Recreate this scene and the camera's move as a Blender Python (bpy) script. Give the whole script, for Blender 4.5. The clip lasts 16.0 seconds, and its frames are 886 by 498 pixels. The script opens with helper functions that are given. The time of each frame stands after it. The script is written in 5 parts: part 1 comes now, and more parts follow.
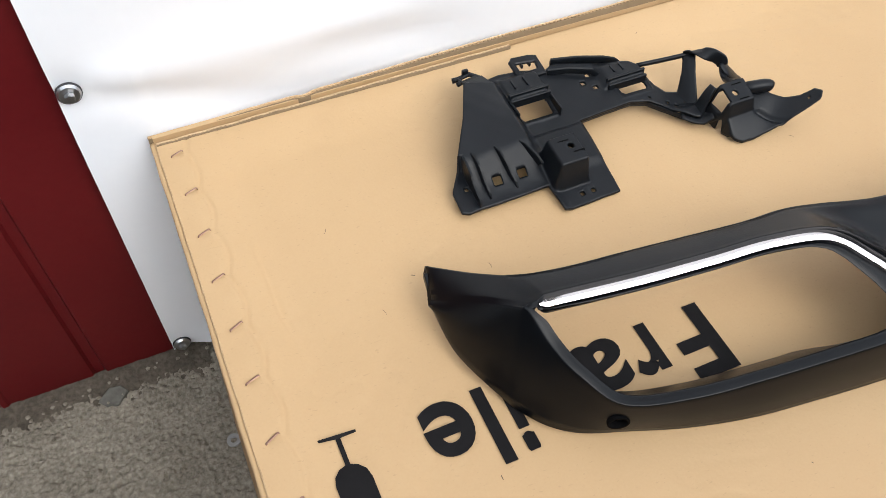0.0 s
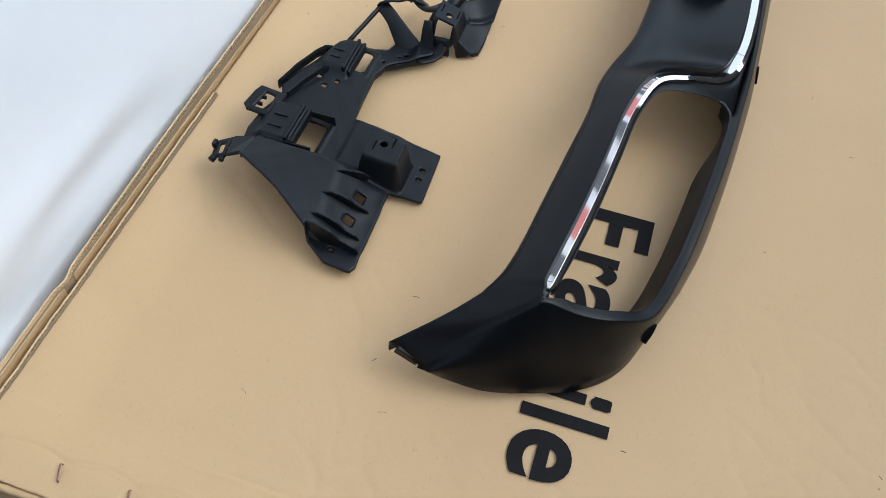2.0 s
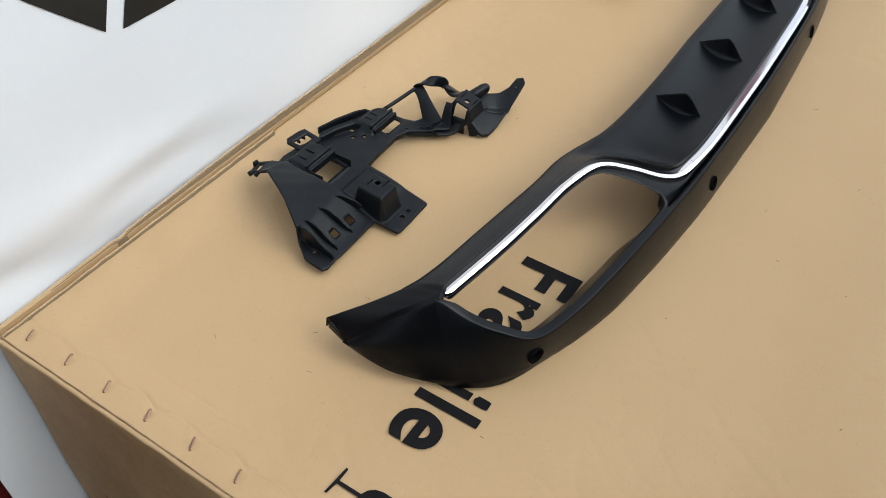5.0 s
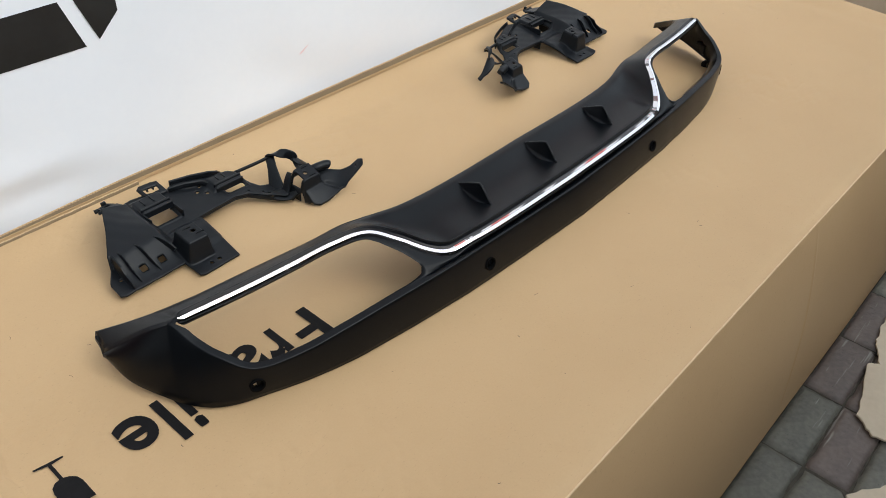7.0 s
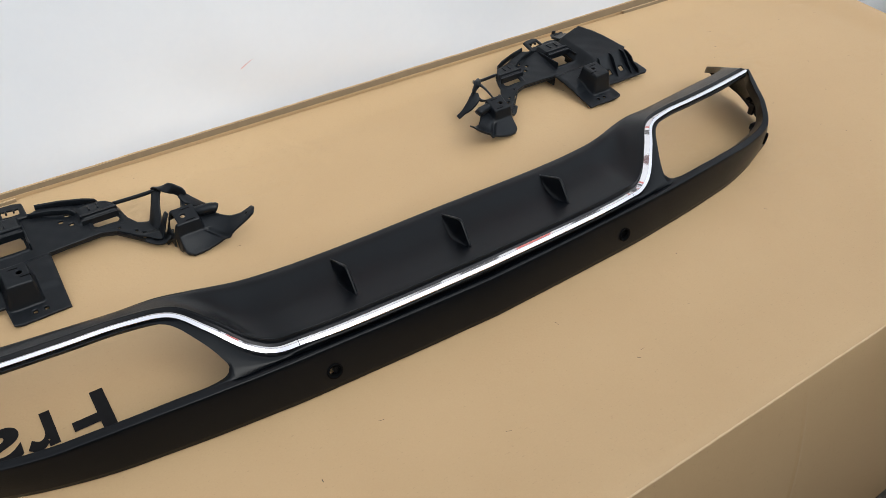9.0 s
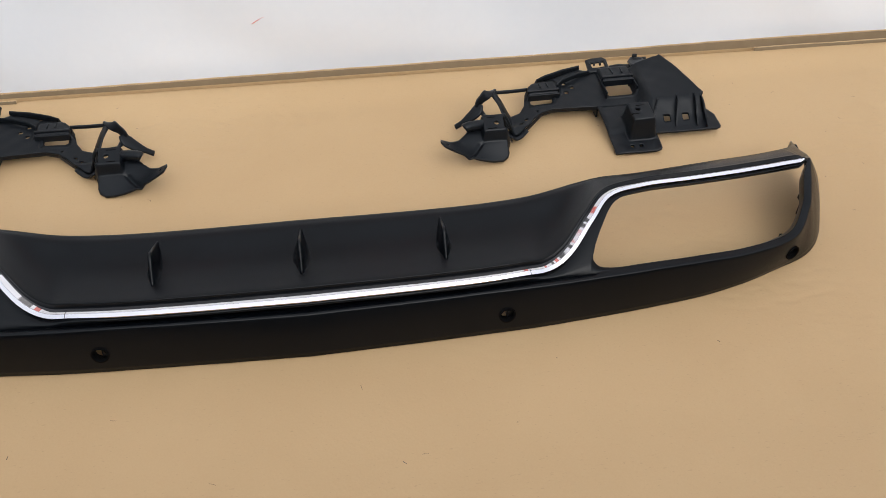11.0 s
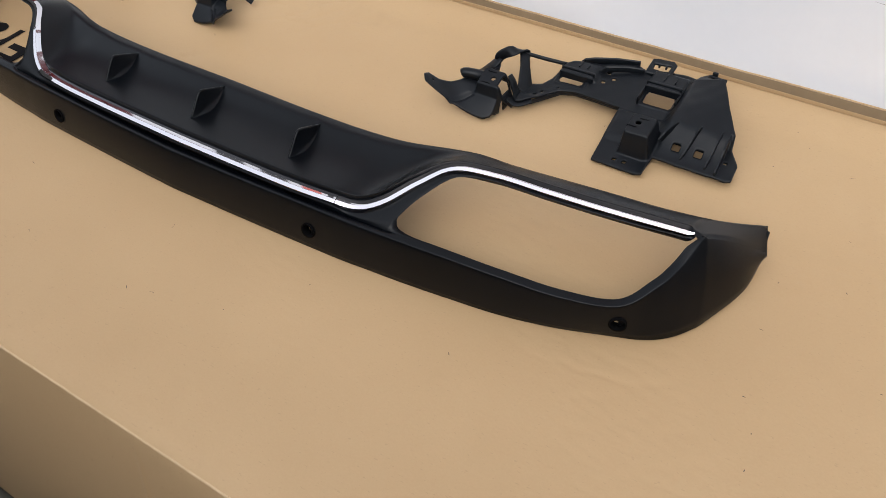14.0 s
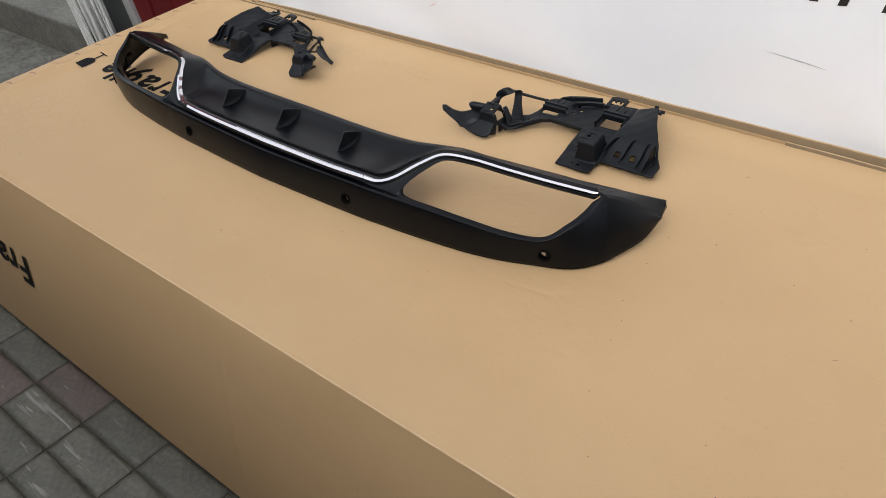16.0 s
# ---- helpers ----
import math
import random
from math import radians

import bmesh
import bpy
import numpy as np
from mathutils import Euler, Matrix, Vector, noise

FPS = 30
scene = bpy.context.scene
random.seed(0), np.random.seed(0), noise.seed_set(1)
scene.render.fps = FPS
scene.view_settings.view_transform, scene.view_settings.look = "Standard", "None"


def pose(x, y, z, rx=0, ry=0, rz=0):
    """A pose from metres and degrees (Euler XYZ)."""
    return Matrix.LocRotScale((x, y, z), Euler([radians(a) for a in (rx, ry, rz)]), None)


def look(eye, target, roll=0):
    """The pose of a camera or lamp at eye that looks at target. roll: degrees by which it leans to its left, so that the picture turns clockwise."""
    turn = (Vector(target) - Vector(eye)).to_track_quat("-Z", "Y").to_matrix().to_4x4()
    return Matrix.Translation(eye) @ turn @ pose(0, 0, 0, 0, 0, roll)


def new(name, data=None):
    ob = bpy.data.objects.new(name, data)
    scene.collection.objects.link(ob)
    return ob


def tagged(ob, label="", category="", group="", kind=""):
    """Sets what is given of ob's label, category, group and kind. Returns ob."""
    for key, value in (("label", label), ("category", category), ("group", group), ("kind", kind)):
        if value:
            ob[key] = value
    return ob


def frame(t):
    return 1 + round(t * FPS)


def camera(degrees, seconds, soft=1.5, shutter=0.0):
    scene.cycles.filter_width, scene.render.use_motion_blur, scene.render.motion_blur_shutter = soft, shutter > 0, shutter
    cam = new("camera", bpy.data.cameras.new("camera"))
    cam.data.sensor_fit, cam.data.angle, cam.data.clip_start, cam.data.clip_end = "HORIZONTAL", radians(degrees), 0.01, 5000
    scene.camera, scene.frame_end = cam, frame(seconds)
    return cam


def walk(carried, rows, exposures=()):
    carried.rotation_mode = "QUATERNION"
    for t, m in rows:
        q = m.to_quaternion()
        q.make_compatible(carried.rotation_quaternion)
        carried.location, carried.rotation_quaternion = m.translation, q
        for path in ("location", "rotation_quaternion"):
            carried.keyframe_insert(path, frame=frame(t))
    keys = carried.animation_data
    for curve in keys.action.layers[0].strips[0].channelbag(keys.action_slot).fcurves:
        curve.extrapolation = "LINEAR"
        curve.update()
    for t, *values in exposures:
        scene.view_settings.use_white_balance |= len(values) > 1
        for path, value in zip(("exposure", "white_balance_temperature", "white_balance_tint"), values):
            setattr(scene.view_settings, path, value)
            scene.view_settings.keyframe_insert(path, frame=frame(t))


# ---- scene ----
cam = camera(56.7, 16.0, soft=0.55)
PATH = [
    (0, (0.03, -0.735, 0.654), (0.55, 0.379, -0.923), 1.4),
    (0.5, (-0.028, -0.667, 0.633), (0.741, 0.255, -0.967), 4.8),
    (1, (-0.06, -0.546, 0.589), (0.857, 0.203, -1.023), 3.8),
    (1.5, (-0.076, -0.482, 0.619), (0.956, 0.048, -1.01), 3.8),
    (2, (-0.109, -0.43, 0.632), (1.033, -0.126, -0.982), 4.0),
    (2.5, (-0.179, -0.359, 0.642), (1.06, -0.187, -0.919), 3.6),
    (3, (-0.215, -0.347, 0.651), (1.063, -0.23, -0.882), 3.2),
    (3.2, (-0.219, -0.349, 0.655), (1.064, -0.247, -0.875), 3.5),
    (5.3, (-0.202, -0.784, 0.716), (0.983, 0.028, -0.676), 0.6),
    (5.5, (-0.236, -0.822, 0.723), (0.988, -0.021, -0.642), 1.0),
    (6, (-0.259, -0.885, 0.753), (1.035, -0.11, -0.56), 3.2),
    (6.5, (-0.178, -0.998, 0.753), (1.095, -0.103, -0.503), 3.0),
    (7, (-0.071, -1.108, 0.766), (1.13, -0.1, -0.475), 2.6),
    (7.5, (0.015, -1.133, 0.746), (1.171, -0.086, -0.505), 2.6),
    (8, (0.164, -1.11, 0.752), (1.27, -0.039, -0.526), 3.3),
    (8.5, (0.291, -1.132, 0.745), (1.306, 0.034, -0.524), 2.3),
    (11, (0.979, -1.194, 0.729), (1.167, 0.243, -0.65), 0.0),
    (11.5, (1.145, -1.214, 0.747), (1.164, 0.213, -0.655), -0.1),
    (12, (1.256, -1.152, 0.72), (1.211, 0.26, -0.696), 0.4),
    (12.5, (1.346, -1.038, 0.7), (1.241, 0.338, -0.747), 1.3),
    (13, (1.425, -1.014, 0.696), (1.062, 0.301, -0.766), 0.3),
    (13.5, (1.59, -1.009, 0.702), (0.922, 0.183, -0.758), -0.4),
    (14, (1.677, -1.053, 0.702), (0.87, 0.076, -0.737), -3.7),
    (14.5, (1.752, -1.153, 0.737), (0.894, 0.001, -0.652), -6.8),
    (15, (1.862, -1.222, 0.766), (0.941, -0.033, -0.552), -7.0),
    (15.5, (2.019, -1.268, 0.786), (0.978, -0.104, -0.464), -6.8),
    (16, (2.083, -1.308, 0.797), (0.97, -0.18, -0.423), -7.2),
]
EXPOSURES = [(0, -0.13, 6450, 9), (0.5, -0.29, 6150, 7), (0.9, -0.42, 6300, 6), (1.6, -0.44, 6250, 5), (2, -0.48, 5750, 4), (2.4, -0.52, 6100, 4), (3, -0.56, 6200, 4), (5.5, -0.54, 6290, 5),
             (7, -0.54, 6340, 6), (8.5, -0.57, 6340, 6), (11, -0.62, 6440, 9), (12.5, -0.63, 6420, 10), (14, -0.61, 6420, 11), (14.5, -0.66, 6640, 12), (15.4, -0.69, 6600, 11), (16, -0.61, 6540, 10)]
walk(cam, [(t, look(eye, target, roll)) for t, eye, target, roll in PATH], EXPOSURES)

# ---------------------------------------------------------------- light
world = bpy.data.worlds.new("overcast_sky")
scene.world = world
world.use_nodes = True
wn, wl = world.node_tree.nodes, world.node_tree.links
sky = wn.new("ShaderNodeTexSky")
sky.sky_type, sky.sun_disc = "NISHITA", False
sky.sun_elevation, sky.sun_rotation = radians(46), radians(166)
sky.air_density, sky.dust_density, sky.ozone_density = 1.0, 3.0, 1.0
pale = wn.new("ShaderNodeHueSaturation")
pale.inputs["Saturation"].default_value = 0.45
pale.inputs["Value"].default_value = 2.4
wl.new(sky.outputs[0], pale.inputs["Color"])
veil = wn.new("ShaderNodeMix")
veil.data_type = "RGBA"
veil.inputs["Factor"].default_value = 0.5
veil.inputs["B"].default_value = (14.6, 15.6, 16.8, 1.0)
wl.new(pale.outputs[0], veil.inputs["A"])
wl.new(veil.outputs["Result"], wn["Background"].inputs["Color"])
wn["Background"].inputs["Strength"].default_value = 0.15

sun_data = bpy.data.lights.new("sun", "SUN")
sun_data.energy, sun_data.angle, sun_data.color = 1.22, radians(42), (1.0, 0.995, 0.985)
sun = new("sun", sun_data)
sun.rotation_euler = (radians(44), 0, radians(14))

# ---------------------------------------------------------------- materials
def rgb(c):
    return (*c, 1.0)


def material(name, dark, light, scale=6.0, rough=0.6, rough_var=0.1, metal=0.0, bump=0.0, bump_scale=200.0,
             grain=0.25, grain_scale=90.0, stretch=(1, 1, 1), random=0.0, coat=0.0, ior=1.5, cracks=0.0, crack_width=0.10, flecks=0.0, fleck_tone=0.42, wrinkle=0.0, scratches=0.0):
    """A surface with a broad change of colour between two tones, fine grain and fine relief."""
    m = bpy.data.materials.new(name)
    m.use_nodes = True
    n, l = m.node_tree.nodes, m.node_tree.links
    out = n["Principled BSDF"]
    coords = n.new("ShaderNodeTexCoord")
    mapping = n.new("ShaderNodeMapping")
    mapping.inputs["Scale"].default_value = stretch
    l.new(coords.outputs["Object"], mapping.inputs["Vector"])
    broad = n.new("ShaderNodeTexNoise")
    broad.inputs["Scale"].default_value, broad.inputs["Detail"].default_value = scale, 5.0
    broad.inputs["Roughness"].default_value = 0.6
    fine = n.new("ShaderNodeTexNoise")
    fine.inputs["Scale"].default_value, fine.inputs["Detail"].default_value = grain_scale, 4.0
    for t in (broad, fine):
        l.new(mapping.outputs[0], t.inputs["Vector"])
    blend = n.new("ShaderNodeMath")
    blend.operation = "MULTIPLY_ADD"
    l.new(fine.outputs["Fac"], blend.inputs[0])
    blend.inputs[1].default_value = grain
    share = n.new("ShaderNodeMath")
    share.operation = "MULTIPLY"
    share.inputs[1].default_value = 1.0 - grain
    l.new(broad.outputs["Fac"], share.inputs[0])
    l.new(share.outputs[0], blend.inputs[2])
    ramp = n.new("ShaderNodeValToRGB")
    ramp.color_ramp.elements[0].position, ramp.color_ramp.elements[1].position = 0.3, 0.7
    ramp.color_ramp.elements[0].color, ramp.color_ramp.elements[1].color = rgb(dark), rgb(light)
    l.new(blend.outputs[0], ramp.inputs["Fac"])
    colour = ramp.outputs["Color"]
    if cracks:
        # Broken dark lines between small chips, bent by noise.
        bend = n.new("ShaderNodeVectorMath")
        bend.operation = "MULTIPLY_ADD"
        l.new((broad if cracks < 20 else fine).outputs["Color"], bend.inputs[0])
        bend.inputs[1].default_value = [(0.7 if cracks < 20 else 1.7) / cracks] * 3
        l.new(mapping.outputs[0], bend.inputs[2])
        cell = n.new("ShaderNodeTexVoronoi")
        cell.feature = "DISTANCE_TO_EDGE"
        cell.inputs["Scale"].default_value = cracks
        l.new(bend.outputs[0], cell.inputs["Vector"])
        line = n.new("ShaderNodeMapRange")
        line.inputs["From Max"].default_value = crack_width
        line.inputs["To Min"].default_value = 0.45
        l.new(cell.outputs["Distance"], line.inputs["Value"])
        dirt = n.new("ShaderNodeMix")
        dirt.data_type, dirt.blend_type = "RGBA", "MULTIPLY"
        where = n.new("ShaderNodeMapRange")
        where.inputs["From Min"].default_value, where.inputs["From Max"].default_value = 0.42, 0.60
        where.inputs["To Max"].default_value = 0.8
        l.new(broad.outputs["Fac"], where.inputs["Value"])
        l.new(where.outputs[0], dirt.inputs["Factor"])
        l.new(colour, dirt.inputs["A"])
        l.new(line.outputs[0], dirt.inputs["B"])
        colour = dirt.outputs["Result"]
    if flecks:
        # Sparse short dark fibres and faint broad smudges.
        long = n.new("ShaderNodeMapping")
        long.inputs["Scale"].default_value = (1.0, 2.6, 1.0)
        l.new(coords.outputs["Object"], long.inputs["Vector"])
        speck = n.new("ShaderNodeTexNoise")
        speck.inputs["Scale"].default_value, speck.inputs["Detail"].default_value = 170.0, 2.0
        l.new(long.outputs[0], speck.inputs["Vector"])
        smudge = n.new("ShaderNodeTexNoise")
        smudge.inputs["Scale"].default_value, smudge.inputs["Detail"].default_value = 7.0, 6.0
        smudge.inputs["Roughness"].default_value = 0.7
        l.new(coords.outputs["Object"], smudge.inputs["Vector"])
        for tex, lo, hi, depth in ((speck, 0.66, 0.74, flecks), (smudge, 0.58, 0.74, flecks * 0.35)):
            pick = n.new("ShaderNodeMapRange")
            pick.inputs["From Min"].default_value, pick.inputs["From Max"].default_value = lo, hi
            pick.inputs["To Max"].default_value = depth
            l.new(tex.outputs["Fac"], pick.inputs["Value"])
            mark = n.new("ShaderNodeMix")
            mark.data_type = "RGBA"
            l.new(pick.outputs[0], mark.inputs["Factor"])
            l.new(colour, mark.inputs["A"])
            mark.inputs["B"].default_value = rgb([fleck_tone * c for c in dark])
            colour = mark.outputs["Result"]
    if scratches:
        # Short pale scuffs that run two ways.
        for turn, size in ((0.6, 26.0), (-0.9, 21.0)):
            way = n.new("ShaderNodeMapping")
            way.inputs["Rotation"].default_value, way.inputs["Scale"].default_value = (0, 0, turn), (0.32, 3.4, 0.5)
            l.new(coords.outputs["Object"], way.inputs["Vector"])
            scuff = n.new("ShaderNodeTexNoise")
            scuff.inputs["Scale"].default_value, scuff.inputs["Detail"].default_value, scuff.inputs["Distortion"].default_value = size, 3.0, 0.3
            if random:
                apart = n.new("ShaderNodeObjectInfo")
                scuff.noise_dimensions = "4D"
                spread = n.new("ShaderNodeMath")
                spread.operation = "MULTIPLY"
                spread.inputs[1].default_value = 90.0
                l.new(apart.outputs["Random"], spread.inputs[0])
                l.new(spread.outputs[0], scuff.inputs["W"])
            l.new(way.outputs[0], scuff.inputs["Vector"])
            pick = n.new("ShaderNodeMapRange")
            pick.inputs["From Min"].default_value, pick.inputs["From Max"].default_value = 0.645, 0.70
            pick.inputs["To Max"].default_value = scratches
            l.new(scuff.outputs["Fac"], pick.inputs["Value"])
            mark = n.new("ShaderNodeMix")
            mark.data_type = "RGBA"
            l.new(pick.outputs[0], mark.inputs["Factor"])
            l.new(colour, mark.inputs["A"])
            mark.inputs["B"].default_value = rgb([0.30, 0.29, 0.26])
            colour = mark.outputs["Result"]
    if random:
        info = n.new("ShaderNodeObjectInfo")
        vary = n.new("ShaderNodeHueSaturation")
        span = n.new("ShaderNodeMapRange")
        span.inputs["To Min"].default_value, span.inputs["To Max"].default_value = 1 - random, 1 + random
        l.new(info.outputs["Random"], span.inputs["Value"])
        l.new(span.outputs[0], vary.inputs["Value"])
        l.new(colour, vary.inputs["Color"])
        colour = vary.outputs["Color"]
    l.new(colour, out.inputs["Base Color"])
    shine = n.new("ShaderNodeMapRange")
    shine.inputs["To Min"].default_value, shine.inputs["To Max"].default_value = rough - rough_var, rough + rough_var
    l.new(broad.outputs["Fac"], shine.inputs["Value"])
    l.new(shine.outputs[0], out.inputs["Roughness"])
    out.inputs["Metallic"].default_value, out.inputs["IOR"].default_value = metal, ior
    out.inputs["Coat Weight"].default_value = coat
    if bump:
        relief = n.new("ShaderNodeTexNoise")
        relief.inputs["Scale"].default_value, relief.inputs["Detail"].default_value = bump_scale, 5.0
        l.new(mapping.outputs[0], relief.inputs["Vector"])
        b = n.new("ShaderNodeBump")
        b.inputs["Strength"].default_value, b.inputs["Distance"].default_value = bump, 0.002
        height = relief.outputs["Fac"]
        if wrinkle:
            # Small pressed creases in scattered patches.
            crease = n.new("ShaderNodeTexNoise")
            crease.inputs["Scale"].default_value, crease.inputs["Detail"].default_value, crease.inputs["Distortion"].default_value = 62.0, 3.0, 1.6
            patch = n.new("ShaderNodeTexNoise")
            patch.inputs["Scale"].default_value, patch.inputs["Detail"].default_value = 5.5, 4.0
            for t in (crease, patch):
                l.new(coords.outputs["Object"], t.inputs["Vector"])
            where = n.new("ShaderNodeMapRange")
            where.inputs["From Min"].default_value, where.inputs["From Max"].default_value = 0.44, 0.66
            where.inputs["To Max"].default_value = wrinkle
            l.new(patch.outputs["Fac"], where.inputs["Value"])
            total = n.new("ShaderNodeMath")
            total.operation = "MULTIPLY_ADD"
            l.new(crease.outputs["Fac"], total.inputs[0])
            l.new(where.outputs[0], total.inputs[1])
            l.new(height, total.inputs[2])
            height = total.outputs[0]
        l.new(height, b.inputs["Height"])
        l.new(b.outputs[0], out.inputs["Normal"])
    return m


CARD = material("kraft_cardboard", (0.462, 0.304, 0.154), (0.516, 0.350, 0.186), scale=2.2, rough=0.55, bump=0.10,
                bump_scale=260, grain=0.22, grain_scale=420, flecks=0.18, wrinkle=1.0, ior=1.42)
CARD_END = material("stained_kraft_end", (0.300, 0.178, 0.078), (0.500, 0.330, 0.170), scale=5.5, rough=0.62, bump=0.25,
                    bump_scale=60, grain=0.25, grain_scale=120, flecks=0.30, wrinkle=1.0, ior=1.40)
CARD_WORN = material("worn_kraft_fold", (0.50, 0.345, 0.185), (0.62, 0.45, 0.27), scale=25, rough=0.8, bump=0.3, bump_scale=150, grain=0.5)
# Same kraft, darkened to hold the shade on the liners' inner faces.
CARD_INNER_SHADED = material("shaded_inner_kraft_liner", (0.180, 0.125, 0.068), (0.225, 0.158, 0.090), scale=5, rough=0.85, bump=0.15, bump_scale=60, grain=0.35)
CARD_EDGE = material("cut_cardboard_edge", (0.36, 0.23, 0.12), (0.52, 0.36, 0.20), scale=60, rough=0.85, bump=0.5,
                     bump_scale=300)
INK = material("black_print", (0.0060, 0.0055, 0.0060), (0.0110, 0.0100, 0.0105), scale=40, rough=0.6, ior=1.22)
PLASTIC = material("grained_black_plastic", (0.0012, 0.0018, 0.0028), (0.0022, 0.0030, 0.0044), scale=8, rough=0.30, rough_var=0.03,
                   bump=0.10, bump_scale=900, ior=1.30)
BRACKET = material("moulded_black_plastic", (0.0038, 0.0050, 0.0068), (0.0055, 0.0070, 0.0092), scale=14, rough=0.38, rough_var=0.06,
                   bump=0.1, bump_scale=500, ior=1.32)
# Near-black that stands in for the shade inside holes and slots.
HOLE_SHADE = material("hollow_shade_black", (0.0030, 0.0030, 0.0032), (0.0040, 0.0040, 0.0042), scale=20, rough=0.9, ior=1.1)
CHROME = material("polished_chrome", (0.72, 0.69, 0.70), (0.78, 0.75, 0.76), scale=20, rough=0.05, rough_var=0.02, metal=1.0)
RED_INK = material("red_film_print", (0.62, 0.10, 0.08), (0.70, 0.16, 0.12), scale=50, rough=0.4)
BANNER = material("white_banner_vinyl", (0.785, 0.805, 0.845), (0.845, 0.86, 0.89), scale=2.5, rough=0.45, bump=0.05, bump_scale=30,
                  grain=0.15)
BANNER_INK = material("black_banner_print", (0.010, 0.010, 0.010), (0.020, 0.020, 0.020), scale=20, rough=0.4)
RED_METAL = material("dark_red_painted_sheet", (0.082, 0.0045, 0.0065), (0.112, 0.008, 0.009), scale=5, rough=0.45, bump=0.06,
                     bump_scale=80, ior=1.32)
STEEL = material("zinc_plated_steel", (0.42, 0.43, 0.44), (0.58, 0.58, 0.58), scale=80, rough=0.32, metal=1.0, bump=0.1)
COPPER = material("coppered_wire", (0.22, 0.125, 0.092), (0.42, 0.270, 0.205), scale=200, rough=0.45, metal=1.0)
RUBBER = material("dark_rubber", (0.02, 0.02, 0.022), (0.04, 0.04, 0.045), scale=80, rough=0.7)
CONCRETE = material("rough_concrete", (0.105, 0.090, 0.066), (0.330, 0.300, 0.240), scale=9, rough=0.95, bump=1.0, bump_scale=260,
                    grain=0.60, grain_scale=170, flecks=0.5, fleck_tone=0.35)
SLAB = material("cracked_concrete_slab", (0.045, 0.044, 0.036), (0.20, 0.195, 0.170), scale=9, rough=0.92, bump=0.9, bump_scale=70,
                grain=0.40, grain_scale=60, cracks=7.0, crack_width=0.05)
STEP = material("cast_concrete_step", (0.050, 0.048, 0.040), (0.180, 0.174, 0.150), scale=5, rough=0.92, bump=0.6, bump_scale=60,
                grain=0.4)
PAVER_GREY = material("grey_paver", (0.066, 0.062, 0.049), (0.178, 0.170, 0.136), scale=14, rough=0.54, rough_var=0.18, bump=0.9, bump_scale=75,
                      grain=0.45, grain_scale=90, random=0.20, flecks=0.55, fleck_tone=0.35, scratches=0.8)
PAVER_RED = material("worn_red_paver", (0.072, 0.055, 0.046), (0.160, 0.124, 0.106), scale=14, rough=0.54, rough_var=0.18, bump=0.9, bump_scale=75,
                     grain=0.45, grain_scale=90, random=0.18, flecks=0.55, fleck_tone=0.35, scratches=0.7)
# Kept dark so the added walls out of view return little light.
DARK_WALL = material("dark_light_blocker", (0.045, 0.045, 0.042), (0.085, 0.084, 0.078), scale=3, rough=0.9, bump=0.4, bump_scale=40)
JOINT = material("dirt_joint", (0.024, 0.020, 0.014), (0.085, 0.074, 0.056), scale=30, rough=0.95, bump=0.8, bump_scale=150, grain=0.5)
WHITE_PLASTIC = material("white_plastic_strip", (0.36, 0.36, 0.34), (0.72, 0.72, 0.70), scale=14, rough=0.4, grain=0.35, grain_scale=60, stretch=(3, 3, 0.4))
SMUDGE = material("grey_dirt_smudge", (0.34, 0.34, 0.34), (0.60, 0.60, 0.61), scale=60, rough=0.6)
FIBRE = material("dull_brown_fibre", (0.070, 0.048, 0.030), (0.120, 0.085, 0.055), scale=80, rough=0.8)
SOIL = material("dark_soil", (0.040, 0.032, 0.022), (0.125, 0.105, 0.080), scale=28, rough=0.97, bump=1.0, bump_scale=180, grain=0.55, grain_scale=140)
GREY_METAL = material("grey_painted_metal", (0.20, 0.20, 0.19), (0.30, 0.30, 0.29), scale=10, rough=0.5)
DARK = material("dark_painted_metal", (0.02, 0.021, 0.022), (0.035, 0.036, 0.038), scale=10, rough=0.5)
PALE_CARD = material("pale_cardboard", (0.55, 0.45, 0.32), (0.68, 0.57, 0.43), scale=8, rough=0.8, bump=0.2, bump_scale=80)


# ---------------------------------------------------------------- building helpers
def mesh_of(name, verts, faces, mat, smooth=False):
    me = bpy.data.meshes.new(name)
    me.from_pydata([tuple(v) for v in verts], [], faces)
    me.materials.append(mat)
    for p in me.polygons:
        p.use_smooth = smooth
    me.update()
    return me


def part(name, bm, mat, parent=None, label="", smooth=False):
    """A bmesh, or a mesh, as ONE object under a thing or a part."""
    if isinstance(bm, bmesh.types.BMesh):
        me = bpy.data.meshes.new(name)
        bm.to_mesh(me)
        bm.free()
        me.materials.append(mat)
        for p in me.polygons:
            p.use_smooth = smooth
    else:
        me = bm
    ob = new(name, me)
    ob.parent = parent
    return tagged(ob, label)


def thing(name, at, label, category, group="", kind=""):
    ob = new(name)
    ob.empty_display_size = 0.05
    ob.location = at
    ob.matrix_world = Matrix.Translation(at)
    return tagged(ob, label, category, group, kind)


